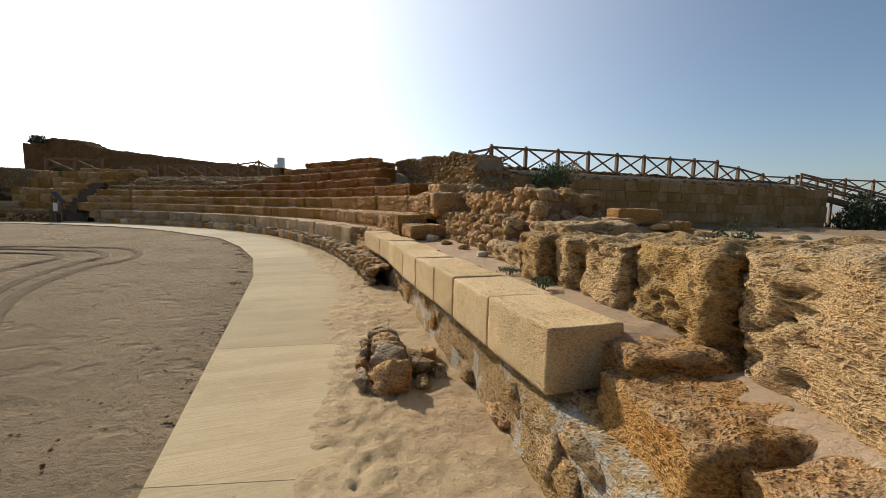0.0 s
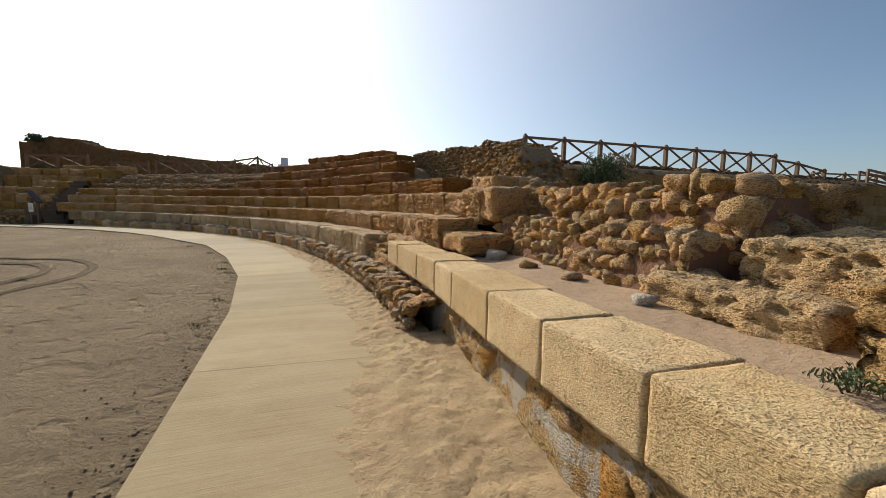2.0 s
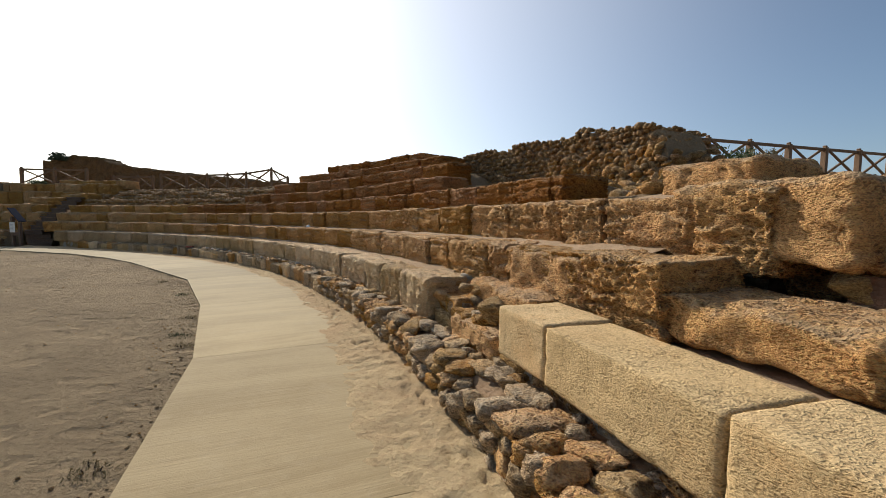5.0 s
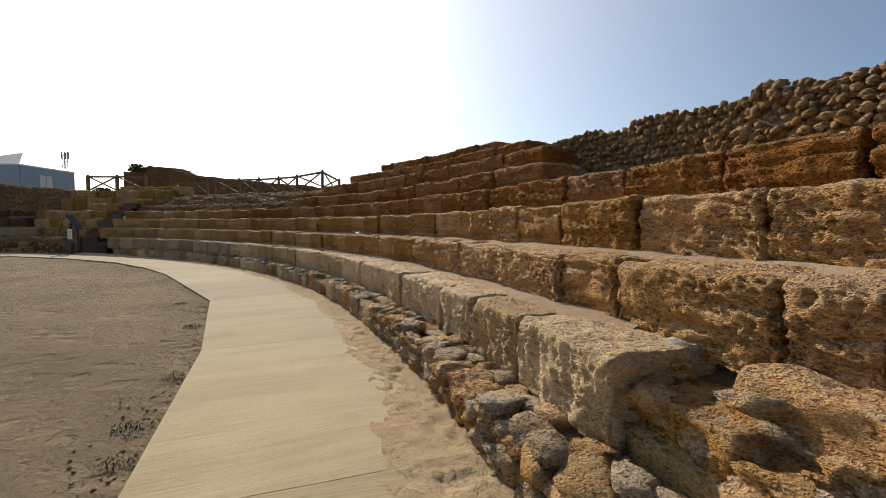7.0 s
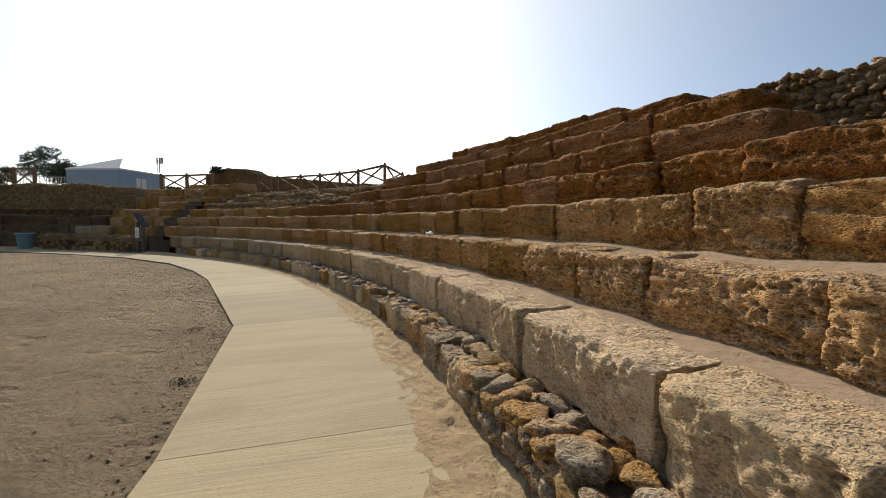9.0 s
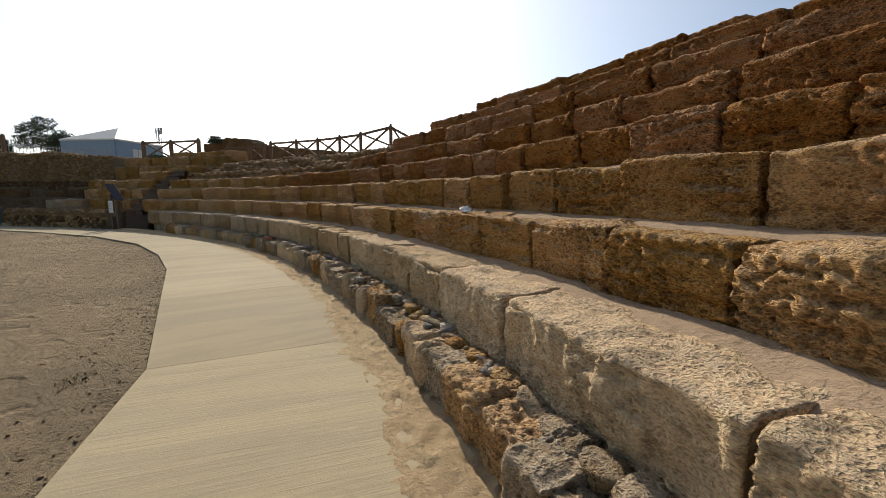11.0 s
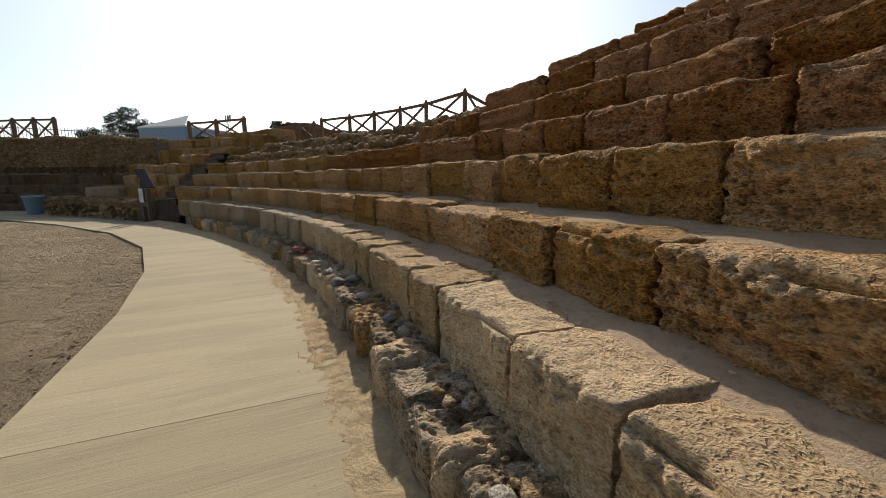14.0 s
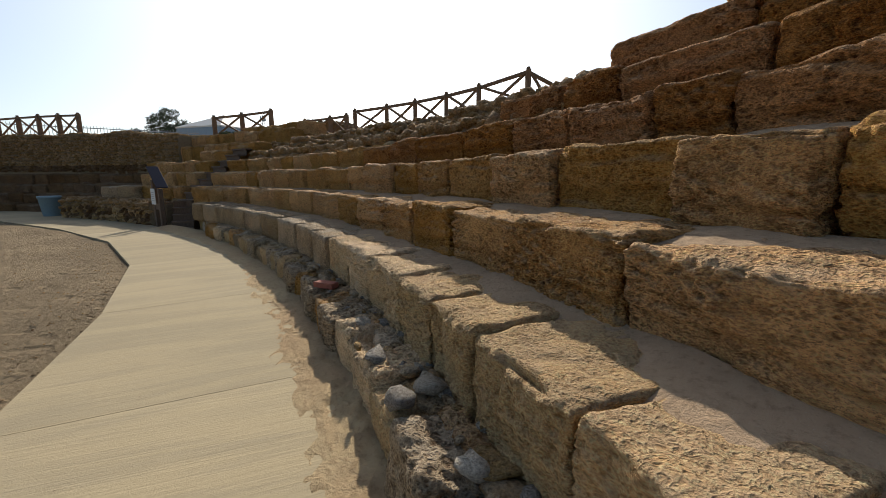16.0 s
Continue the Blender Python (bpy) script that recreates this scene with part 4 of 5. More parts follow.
# ---- rubble walls ----
def rubble_wall(name, label, a0, a1, r, z0, z1, stone, seed, lean=0.1, core=EARTH, parts=300, depth=0.6, shape=None, mats=("field_stone", "shelly_sandstone"), fine_parts=False, pack=0.02, ends=0, tilt=12):
    """A dry wall of field stones along the curve; shape: a wavy top, as factor of the height over the length."""
    wall = thing(name, label, "rubble wall", kind="structure")
    top = (lambda f: 1.0) if shape is None else shape
    rows = []
    n = max(4, int((a1 - a0) / 0.5))
    for i in range(n + 1):
        f = i / n
        a, h = a0 + (a1 - a0) * f, (z1 - z0) * top(f)
        rows.append([polar(a, r + pack, z0 - 0.3), polar(a, r + pack, z0), polar(a, r + pack + lean * h, z0 + h - 0.04), polar(a, r + depth, z0 + h - 0.04), polar(a, r + depth + 0.1, z0 - 0.3)])
    rows = [[Vector((p.x, p.y, z0 - 0.3)) for p in rows[0]]] + rows + [[Vector((p.x, p.y, z0 - 0.3)) for p in rows[-1]]]
    part_mesh("earth_core", sheet("earth_core", rows, core, False), wall)
    rnd = random.Random(seed)
    pools = NEAR_STONE if fine_parts else STONE_ME
    far, count = Heaped(), 0
    z = z0 + stone * 0.3
    while z < z1:
        a = a0
        while a < a1:
            f = (a - a0) / (a1 - a0)
            s = stone * rnd.uniform(0.55, 1.5)
            da = math.degrees(s * 0.8 / r)
            hmax = z0 + (z1 - z0) * top(f)
            if z < hmax + 0.02:
                m = stone_pose(a + da / 2, r + lean * (z - z0) + rnd.uniform(-0.03, 0.05), z + rnd.uniform(-0.2, 0.2) * stone, s * 1.14, stone * 1.3, stone * rnd.uniform(0.7 if tilt > 20 else 0.85, 1.25), rnd, tilt)
                if count < parts:
                    part_mesh("stone", pools[mats[rnd.randrange(len(mats))]][rnd.randrange(12)], wall, m)
                    count += 1
                else:
                    far.add(STONES[rnd.randrange(10)] if fine_parts else STONES_LOW[rnd.randrange(8)], m)
            a += da
        z += stone * 0.7
    # capping stones
    a = a0
    while a < a1:
        f = (a - a0) / (a1 - a0)
        s = stone * rnd.uniform(0.8, 1.6)
        da = math.degrees(s * 0.9 / r)
        for back in range(int(depth / (stone * 0.9))):
            m = stone_pose(a + da / 2, r + 0.1 + lean * (z1 - z0) + back * stone * 0.9, z0 + (z1 - z0) * top(f) + rnd.uniform(-0.05, 0.03), s, stone * 1.2, stone * 0.7, rnd, 14)
            if count < parts:
                part_mesh("stone", pools[mats[rnd.randrange(len(mats))]][rnd.randrange(12)], wall, m)
                count += 1
            else:
                far.add(STONES_LOW[rnd.randrange(8)], m)
        a += da
    if ends:
        for k in range(ends):
            f = rnd.uniform(0, 0.12)
            a, s = a0 + (a1 - a0) * f, stone * rnd.uniform(0.5, 1.5)
            deep = rnd.random() * depth
            h = (z1 - z0) * top(f)
            m = stone_pose(a - 0.1, r + lean * h + deep, z0 + h * rnd.uniform(0.2, 1.03), s * 1.2, s, s * 0.8, rnd, 20)
            far.add(STONES[rnd.randrange(10)], m)
    if far.n:
        far.build("small_stones", RUBBLE_FAR, wall, "jumbled brown stones")
    return wall


rubble_wall("rubble_wall", "low wall of rounded tan field stones in red earth", 13.4, 20.6, 25.62, 0.85, 1.3, 0.18, 41, 0.25, depth=0.5, core=RED_EARTH, fine_parts=True, pack=-0.05)
rubble_wall("rubble_wall", "upper wall of large tan field stones in red earth", 13.3, 22.0, 26.1, 1.1, 1.74, 0.235, 42, 0.15, depth=0.7, core=RED_EARTH, fine_parts=True, pack=-0.05, ends=60, shape=lambda f: 0.82 + 0.14 * f + 0.05 * math.sin(f * 19))
rubble_wall("retaining_wall", "ruined retaining wall of mortared brown rubble on the bank", 31.0, 40.0, 28.7, 1.9, 3.4, 0.135, 43, 0.06, depth=0.9, parts=220, tilt=38, shape=lambda f: 0.92 + 0.08 * f + 0.04 * math.sin(f * 17))
rubble_wall("rubble_heap", "heap of loose tan stones on the ruined bank", 27.2, 33.0, 28.2, 1.8, 3.2, 0.14, 44, 0.25, depth=1.3, parts=240, ends=200, tilt=42, shape=lambda f: (0.3 + 0.7 * ease(f * 5)) * (0.78 + 0.22 * math.sin(math.pi * min(1, f * 1.05))))
rubble_wall("rubble_slope", "tumbled stones where an upper row has fallen", 23.0, 36.0, 26.75, 1.6, 2.2, 0.26, 45, 0.5, depth=0.8, parts=150, ends=40, tilt=30, shape=lambda f: 0.5 + 0.5 * f + 0.12 * math.sin(f * 21))


def broken_tiers():
    """Upper rows at the far end, fallen to courses of rubble."""
    for k, (r, z0, z1) in enumerate([(26.55, 2.05, 2.42), (27.3, 2.3, 2.75), (28.2, 2.6, 2.98), (29.3, 2.8, 3.14)]):
        rubble_wall("ruined_row", "collapsed upper seating row of dark brown rubble", 58.0 + k * 0.4, 83.5, r, z0, z1, 0.24, 50 + k, 0.3, parts=40, depth=0.7 + 0.25 * k, shape=lambda f: 0.9 + 0.12 * math.sin(f * 31) + 0.1 * math.sin(f * 13))


broken_tiers()


# ---- timber rail fences with crossed braces ----
def fence(label, posts, height=1.0, thick=0.13, material=WOOD, braces=True):
    f = thing("wooden_fence", label, "fence", "timber rail fences", at=Vector(posts[0]))
    o = Vector(posts[0])
    pts = [Vector(p) - o for p in posts]
    for p in pts:
        bm = box_bm(thick, thick * 1.3, height + 0.3, 0.015, 1, (0, 0, height / 2 - 0.15))
        cap = box_bm(thick * 0.7, thick * 0.9, 0.06, 0.02, 1, (0, 0, height + 0.03))
        me = bpy.data.meshes.new("cap")
        cap.to_mesh(me)
        cap.free()
        bm.from_mesh(me)
        bpy.data.meshes.remove(me)
        d = pts[1] - pts[0]
        part("post", bm, material, f, m=Matrix.Translation(p) @ pose(0, 0, 0, 0, 0, math.degrees(math.atan2(d.y, d.x))))
    for p, q in zip(pts, pts[1:]):
        up = Vector((0, 0, height - 0.07))
        part("rail", beam_bm(p + up, q + up, 0.07, 0.09), material, f)
        if braces:
            lo = Vector((0, 0, 0.08))
            d = (q - p).normalized() * 0.08
            side = Vector((-d.y, d.x, 0)).normalized() * 0.035
            part("brace", beam_bm(p + lo + d + side, q + up - d + side, 0.06, 0.07), material, f)
            part("brace", beam_bm(p + up + d - side, q + lo - d - side, 0.06, 0.07), material, f)
    return f


def run(p, q, n):
    p, q = Vector(p), Vector(q)
    return [p + (q - p) * k / n for k in range(n + 1)]


fence("weathered brown timber fence with crossed braces on the retaining wall", run((2.06, 17.87, 3.13), (14.94, 22.38, 3.2), 8), 1.02)
fence("weathered brown timber fence stepping down beyond the wall", [(14.94, 22.38, 3.1), (16.5, 22.9, 3.0), (18.3, 23.4, 2.7)], 0.95)
fence("distant brown timber fence beyond the wall's end", run((21.5, 27.6, 2.9), (40.0, 27.0, 2.4), 10), 1.05)
fence("short return of the brown timber fence", [(2.06, 17.87, 3.13), (1.2, 18.8, 3.05)], 0.95)
top_posts = [polar(a, r, z) for a, r, z in ((68.0, 31.9, 3.1), (68.9, 31.2, 3.52), (71.6, 30.8, 3.3), (74.2, 30.8, 3.28), (77.0, 30.8, 3.28), (79.8, 30.8, 3.3), (83.2, 30.8, 3.32))]
fence("weathered brown timber fence along the top of the far seats", top_posts, 0.86)
fence("short brown timber fence of two bays above the stairs", [polar(a, 29.4, 3.42) for a in (97.1, 93.5, 89.8)], 0.9)
fence("brown timber fence with wire mesh on the far wall", [polar(a, r, 3.62) for a, r in ((125, 29.4), (121.5, 29.0), (118.3, 28.5), (115.4, 28.2), (112.9, 28.1), (110.6, 28.1))], 0.95)
fence("low brown timber rail behind the far terrace", [polar(a, 31.0, 3.35) for a in (89.5, 86.5, 84.6)], 0.75)


# ---- ashlar retaining wall below the fence, with rubble on top ----
def build_ashlar():
    p0, p1 = Vector((1.0, 15.36, 0)), Vector((21.2, 22.43, 0))
    d = (p1 - p0).normalized()
    heading = math.degrees(math.atan2(d.y, d.x))
    length = (p1 - p0).length
    wall = thing("ashlar_wall", "tall retaining wall of squared tan ashlar blocks", "retaining wall", kind="structure", at=pose(p0.x, p0.y, 0, 0, 0, heading))
    part("wall_core", box_bm(length, 1.6, 2.75, 0, 1, (length / 2, 0.86, 1.35)), EARTH, wall)
    rnd = random.Random(9)
    shapes = [mesh_of("ashlar_block", *worn_block((0.6, 0.3, 0.44), (5, 2, 4), 0.012, 0.008, 0.003, 200 + k), ASHLAR) for k in range(5)]
    for course in range(6):
        x = 0.0
        while x < length - 0.2:
            w = rnd.uniform(0.45, 0.8) if course % 2 else rnd.uniform(0.35, 0.62)
            w = min(w, length - x)
            z = 0.27 + course * 0.45
            m = pose(x + w / 2, 0.05 + rnd.uniform(-0.008, 0.008), z) @ Matrix.Diagonal(((w - 0.012) / 0.6, 1, 0.436 / 0.44, 1))
            part_mesh("ashlar_block", shapes[rnd.randrange(5)], wall, m)
            x += w
    cap = thing("rubble_cap", "band of dark brown rubble on top of the ashlar wall", "rubble wall", kind="structure", at=pose(p0.x, p0.y, 0, 0, 0, heading))
    heap, count = Heaped(), 0
    rows = []
    for i in range(60):
        x = length * i / 59 * 0.93
        rows.append([Vector((x, 0.05, 2.72)), Vector((x, 0.35, 2.95 + 0.05 * nz(x, 0, 0, 1.0))), Vector((x, 1.2, 3.1 + 0.05 * nz(x, 1, 0, 1.0))), Vector((x, 3.6, 3.12)), Vector((x, 12.0, 3.1)), Vector((x, 16, 0.0))])
    part_mesh("earth_core", sheet("earth_core", rows, EARTH), cap)
    for k in range(760):
        x, t = rnd.uniform(0.0, length * 0.92), rnd.random()
        y = 0.1 + 1.7 * t
        z = 2.76 + 0.4 * min(1, t * 1.7)
        s = rnd.uniform(0.12, 0.3)
        m = pose(x, y, z, rnd.uniform(-15, 15), rnd.uniform(-15, 15), rnd.uniform(0, 180)) @ Matrix.Diagonal((s * 1.3, s, s * 0.8, 1))
        if count < 200:
            part_mesh("stone", STONE_ME["dark_brown_stone"][rnd.randrange(12)], cap, m)
            count += 1
        else:
            heap.add(STONES_LOW[rnd.randrange(8)], m)
    heap.build("small_stones", DARK_STONE, cap, "jumbled dark brown stones")
    # fallen dressed blocks before the wall
    for (x, y, z, sx, sy, sz, turn) in ((5.3, 11.2, 1.52, 1.35, 0.6, 0.45, 12), (3.9, 9.6, 1.28, 1.2, 0.5, 0.3, 5), (6.2, 10.8, 1.2, 0.8, 0.5, 0.3, 25)):
        ob = new("fallen_block", mesh_of("fallen_block", *worn_block((sx, sy, sz), (14, 8, 7), 0.05, 0.03, 0.01, int(x * 10)), KURKAR, True))
        ob.matrix_world = pose(x, y, z - sz / 2, 0, 0, turn)
        tagged(ob, "fallen weathered sandstone block in the ruins", "stone block", "fallen blocks")
    # low ruined footing that joins the blocks to the wall
    rnd = random.Random(23)
    ruin = thing("ruin_mound", "low mound of earth and tumbled blocks before the wall", "ruins", kind="structure")
    rows = []
    for i in range(26):
        x = 2.0 + i * 0.72
        row = []
        for j in range(24):
            y = 1.0 + j * 0.72 + x * 0.33
            row.append(Vector((x, y, 0.72 + 0.22 * nz(x, y, 0, 0.5) + 0.12 * nz(x, y, 5, 1.7) + 0.35 * ease((y - 6) / 6) * ease((9 - x) / 5))))
        rows.append(row)
    part_mesh("earth", sheet("earth", rows, EARTH), ruin)
    for k in range(90):
        x = rnd.uniform(2.6, 10)
        y = rnd.uniform(5, 13)
        s = rnd.uniform(0.15, 0.5)
        z = 0.78 + 0.22 * nz(x, y, 0, 0.5) + 0.12 * nz(x, y, 5, 1.7) + 0.35 * ease((y - 6) / 6) * ease((9 - x) / 5)
        part_mesh("stone", STONE_ME["field_stone" if k % 2 else "shelly_sandstone"][rnd.randrange(12)], ruin, pose(x, y, z, 0, 0, rnd.uniform(0, 180)) @ Matrix.Diagonal((s * 1.4, s, s * 0.9, 1)))


build_ashlar()


# ---- plants ----
def leaves(n, spread, size, seed, upright=0.0, hollow=0.0):
    """Many small bent leaves inside an uneven outline."""
    rnd = random.Random(seed)
    vs, fs = [], []
    for k in range(n):
        while True:
            p = Vector((rnd.uniform(-1, 1), rnd.uniform(-1, 1), rnd.uniform(0, 1) if upright else rnd.uniform(-1, 1)))
            if hollow < p.length < 1.0 + 0.45 * noise.noise(p * 2.2 + Vector((seed, 0, 0))):
                break
        c = Vector((p.x * spread[0], p.y * spread[1], p.z * spread[2]))
        ax = Vector((rnd.gauss(0, 1), rnd.gauss(0, 1), rnd.gauss(0, 1) + upright * 2)).normalized()
        sd = ax.cross(Vector((rnd.gauss(0, 1), rnd.gauss(0, 1), rnd.gauss(0, 1)))).normalized()
        s = size * rnd.uniform(0.6, 1.4)
        up = sd.cross(ax) * s * 0.12
        i = len(vs)
        vs += [c - ax * s, c + sd * s * 0.32 + up, c + ax * s, c - sd * s * 0.32 + up]
        fs += [(i, i + 1, i + 2), (i, i + 2, i + 3)]
    return vs, fs


def bush(name, label, at, spread, n, size, seed, material=LEAF, extra=None, upright=0.6):
    b = thing(name, label, "plant", "plants in the ruins", at=Vector(at))
    part_mesh("foliage", mesh_of("foliage", *leaves(n, spread, size, seed, upright), material), b)
    rnd = random.Random(seed)
    for k in range(5):
        tip = Vector((rnd.uniform(-0.5, 0.5) * spread[0], rnd.uniform(-0.5, 0.5) * spread[1], spread[2] * 0.7))
        part("stem", tube_bm((0, 0, -0.1), tip, 0.012 * spread[2] + 0.004, 0.004, 5), BARK, b)
    if extra:
        vs, fs = leaves(extra, (spread[0], spread[1], spread[2] * 1.1), size * 0.5, seed + 1, upright, 0.6)
        for k in range(extra):
            part_mesh("flower", mesh_of("flower", vs[4 * k:4 * k + 4], [(0, 1, 2), (0, 2, 3)], FLOWER), b)
    return b


bush("shrub", "green shrub growing on the wall beside the rubble", (4.2, 15.9, 2.35), (0.75, 0.6, 0.95), 1500, 0.06, 1)
bush("shrub", "grey-green dry shrub on the wall top", (4.9, 16.4, 2.55), (0.7, 0.6, 0.85), 900, 0.06, 2, DRY)
bush("flowering_plant", "low green plant with yellow flowers among the blocks", (3.05, 4.15, 1.08), (0.34, 0.3, 0.22), 420, 0.04, 3, LEAF, 40)
bush("weed", "small green weed among the ruined blocks", (2.55, 6.2, 1.05), (0.2, 0.2, 0.18), 220, 0.035, 4)
bush("weed", "small green weed rooted behind the bench", tuple(polar(8.9, 25.22, 0.86)), (0.1, 0.1, 0.08), 260, 0.014, 5)
bush("weed", "small green weed rooted behind the bench", tuple(polar(10.55, 25.2, 0.86)), (0.14, 0.11, 0.06), 320, 0.013, 6)
bush("shrub", "dark bushes below the timber stairs", (24.0, 21.6, 0.3), (3.0, 2.4, 2.3), 4200, 0.15, 7, LEAF_DARK)
bush("shrub", "dark bushes below the timber stairs", (29.0, 20.5, 0.2), (4.0, 3.0, 2.3), 4200, 0.16, 8, LEAF_DARK)
bush("shrub", "dry stalks before the ashlar wall", (12.3, 16.6, 0.7), (1.0, 0.5, 0.6), 300, 0.06, 9, DRY)
bush("shrub", "dry stalks before the ashlar wall", (14.6, 17.6, 0.7), (1.0, 0.5, 0.6), 300, 0.06, 10, DRY)
bush("shrub", "low green shrub beside the far fence", tuple(polar(95.6, 29.5, 3.3)), (0.5, 0.45, 0.32), 420, 0.08, 12)
for k, (a, r) in enumerate(((44.5, 21.75), (39.7, 21.92), (34.3, 21.97), (30.7, 21.93), (31.8, 21.88), (24.4, 21.85), (20.8, 21.8))):
    p = polar(a, r)
    bush("grass_tuft", "small tuft of dry grass beside the path edge", (p.x, p.y, ground_height(a, r) - 0.005), (0.15, 0.12, 0.045), 130, 0.012, 20 + k, LEAF if k % 3 == 1 else DRY, None, 0.8)


def tree(label, at, height, crown, seed, n=5200, leaf=0.22):
    t = thing("tree", label, "tree", "trees beyond the arena", at=Vector(at))
    rnd = random.Random(seed)
    part("trunk", tube_bm((0, 0, -1), (0.2, 0, height * 0.55), 0.3, 0.16), BARK, t)
    centres = []
    for k in range(9):
        ang = k * 2.4
        tip = Vector((math.cos(ang) * crown * rnd.uniform(0.3, 0.8), math.sin(ang) * crown * rnd.uniform(0.3, 0.8), height * rnd.uniform(0.55, 0.95)))
        part("limb", tube_bm((0.1, 0, height * rnd.uniform(0.3, 0.5)), tip, 0.1, 0.03, 6), BARK, t)
        centres.append(tip)
    vs, fs = [], []
    for k, c in enumerate(centres):
        v, f = leaves(n // 9, (crown * 0.42, crown * 0.42, crown * 0.3), leaf, seed + k, 0.0)
        b = len(vs)
        vs += [p + c for p in v]
        fs += [tuple(i + b for i in q) for q in f]
    part_mesh("crown", mesh_of("crown", vs, fs, LEAF_DARK), t)
    return t


tree("broad dark green tree beyond the arena wall", (-128.5, 76.4, 0.0), 20.0, 6.0, 31, 7500, 0.3)
tree("small dark green tree beyond the arena wall", (-131.3, 67.5, 0.0), 14.5, 3.2, 37, 2600, 0.3)
bush("shrub", "dark green bush growing on the far ruin", (-70.3, 71.4, 11.0), (1.5, 1.2, 1.3), 900, 0.2, 43, LEAF_DARK)


# ---- timber stairs beside the ashlar wall ----
def build_side_stairs():
    s = thing("timber_stairs", "dark brown timber stairs with handrails beside the ashlar wall", "stairs", at=Vector((22.0, 22.6, 0.2)))
    o = Vector((22.0, 22.6, 0.2))
    top, foot = Vector((20.9, 24.0, 2.75)) - o, Vector((27.0, 20.4, 0.35)) - o
    d = foot - top
    side = Vector((-d.y, d.x, 0)).normalized() * 0.6
    for k in range(14):
        p = top + d * (k + 0.5) / 14
        bm = box_bm(0.3, 1.2, 0.05, 0.006)
        part("tread", bm, WOOD, s, m=Matrix.Translation(p) @ pose(0, 0, 0, 0, 0, math.degrees(math.atan2(d.y, d.x))))
    for sg in (-1, 1):
        part("stringer", beam_bm(top + side * sg, foot + side * sg, 0.06, 0.25), WOOD, s)
        for h in (0.5, 0.95):
            part("handrail", beam_bm(top + side * sg + Vector((0, 0, h)), foot + side * sg + Vector((0, 0, h)), 0.07, 0.12), WOOD, s)
        for k in range(6):
            p = top + d * k / 5 + side * sg
            part("post", beam_bm((p.x, p.y, -0.3), p + Vector((0, 0, 1.0)), 0.1, 0.1), WOOD, s)


build_side_stairs()


# ---- timber steps up through the far seats, with the lectern sign at their foot ----
def build_far_steps():
    foot = Vector((-21.63, 23.87, 0.1))
    s = thing("timber_steps", "dark timber steps climbing through the stone seats", "stairs", at=foot)
    inv = Matrix.Translation(-foot)
    # lower flight, turned towards the path
    for k in range(4):
        p = foot + Vector((-0.19, 0.13, 0.19)) * k
        m = inv @ pose(p.x, p.y, p.z, 0, 0, 49)
        part("riser", box_bm(0.84, 0.03, 0.165, 0.003, 1, (0, 0.02, 0.08)), WOOD_DARK, s, m=m)
        part("tread", box_bm(0.88, 0.42 if k < 3 else 0.9, 0.045, 0.006, 1, (0, 0.19 if k < 3 else 0.43, 0.168)), WOOD_DARK, s, m=m)
    # one tread on each tier and one half-way up each riser
    for k, (r, z) in enumerate(((24.86, 0.87), (25.06, 1.09), (25.27, 1.3), (25.5, 1.51), (25.73, 1.72), (25.95, 1.91), (26.18, 2.1), (26.42, 2.3), (26.66, 2.5))):
        a = 85.85 - 0.03 * k
        part("tread", box_bm(0.86, 0.26, 0.05, 0.006), WOOD_DARK, s, m=inv @ frame_at(a, r + 0.13, z))
        part("riser", box_bm(0.84, 0.03, 0.16, 0.003), WOOD_DARK, s, m=inv @ frame_at(a, r + 0.06, z - 0.11))
    sign = thing("sign_stand", "dark timber lectern with sloping violet-grey panel and small white notice", "sign", at=frame_at(85.45, 24.15, 0.1))
    for x, h in ((-0.12, 1.2), (0.26, 1.45)):
        part("post", box_bm(0.1, 0.12, h, 0.01, 1, (x, 0, h / 2 - 0.05)), WOOD_DARK, sign)
    part("crosspiece", box_bm(0.46, 0.05, 0.16, 0.01, 1, (0.07, 0.02, 0.62)), WOOD_DARK, sign)
    part("panel", box_bm(0.85, 0.3, 0.05, 0.01), PANEL, sign, "sloping violet-grey information panel", m=pose(0.1, -0.05, 1.48, 0, -46, 0))
    notice = part("notice", box_bm(0.27, 0.02, 0.46, 0.004), SIGN_WHITE, sign, "small white notice", m=pose(0.2, 0.075, 0.92))
    for k in range(5):
        part("print_bar", box_bm(0.18 - 0.03 * (k % 2), 0.004, 0.02, 0), SIGN_GREY, notice, m=pose(0, 0.013, 0.12 - 0.06 * k))


build_far_steps()


# ---- far end: low wall, terraces and high wall ----
rubble_wall("rubble_wall", "low front wall of dark brown rubble at the far end", 87.0, 100.5, 24.05, 0.0, 0.84, 0.17, 61, 0.05, parts=200, depth=1.1, core=EARTH, mats=("dark_brown_stone", "field_stone"))


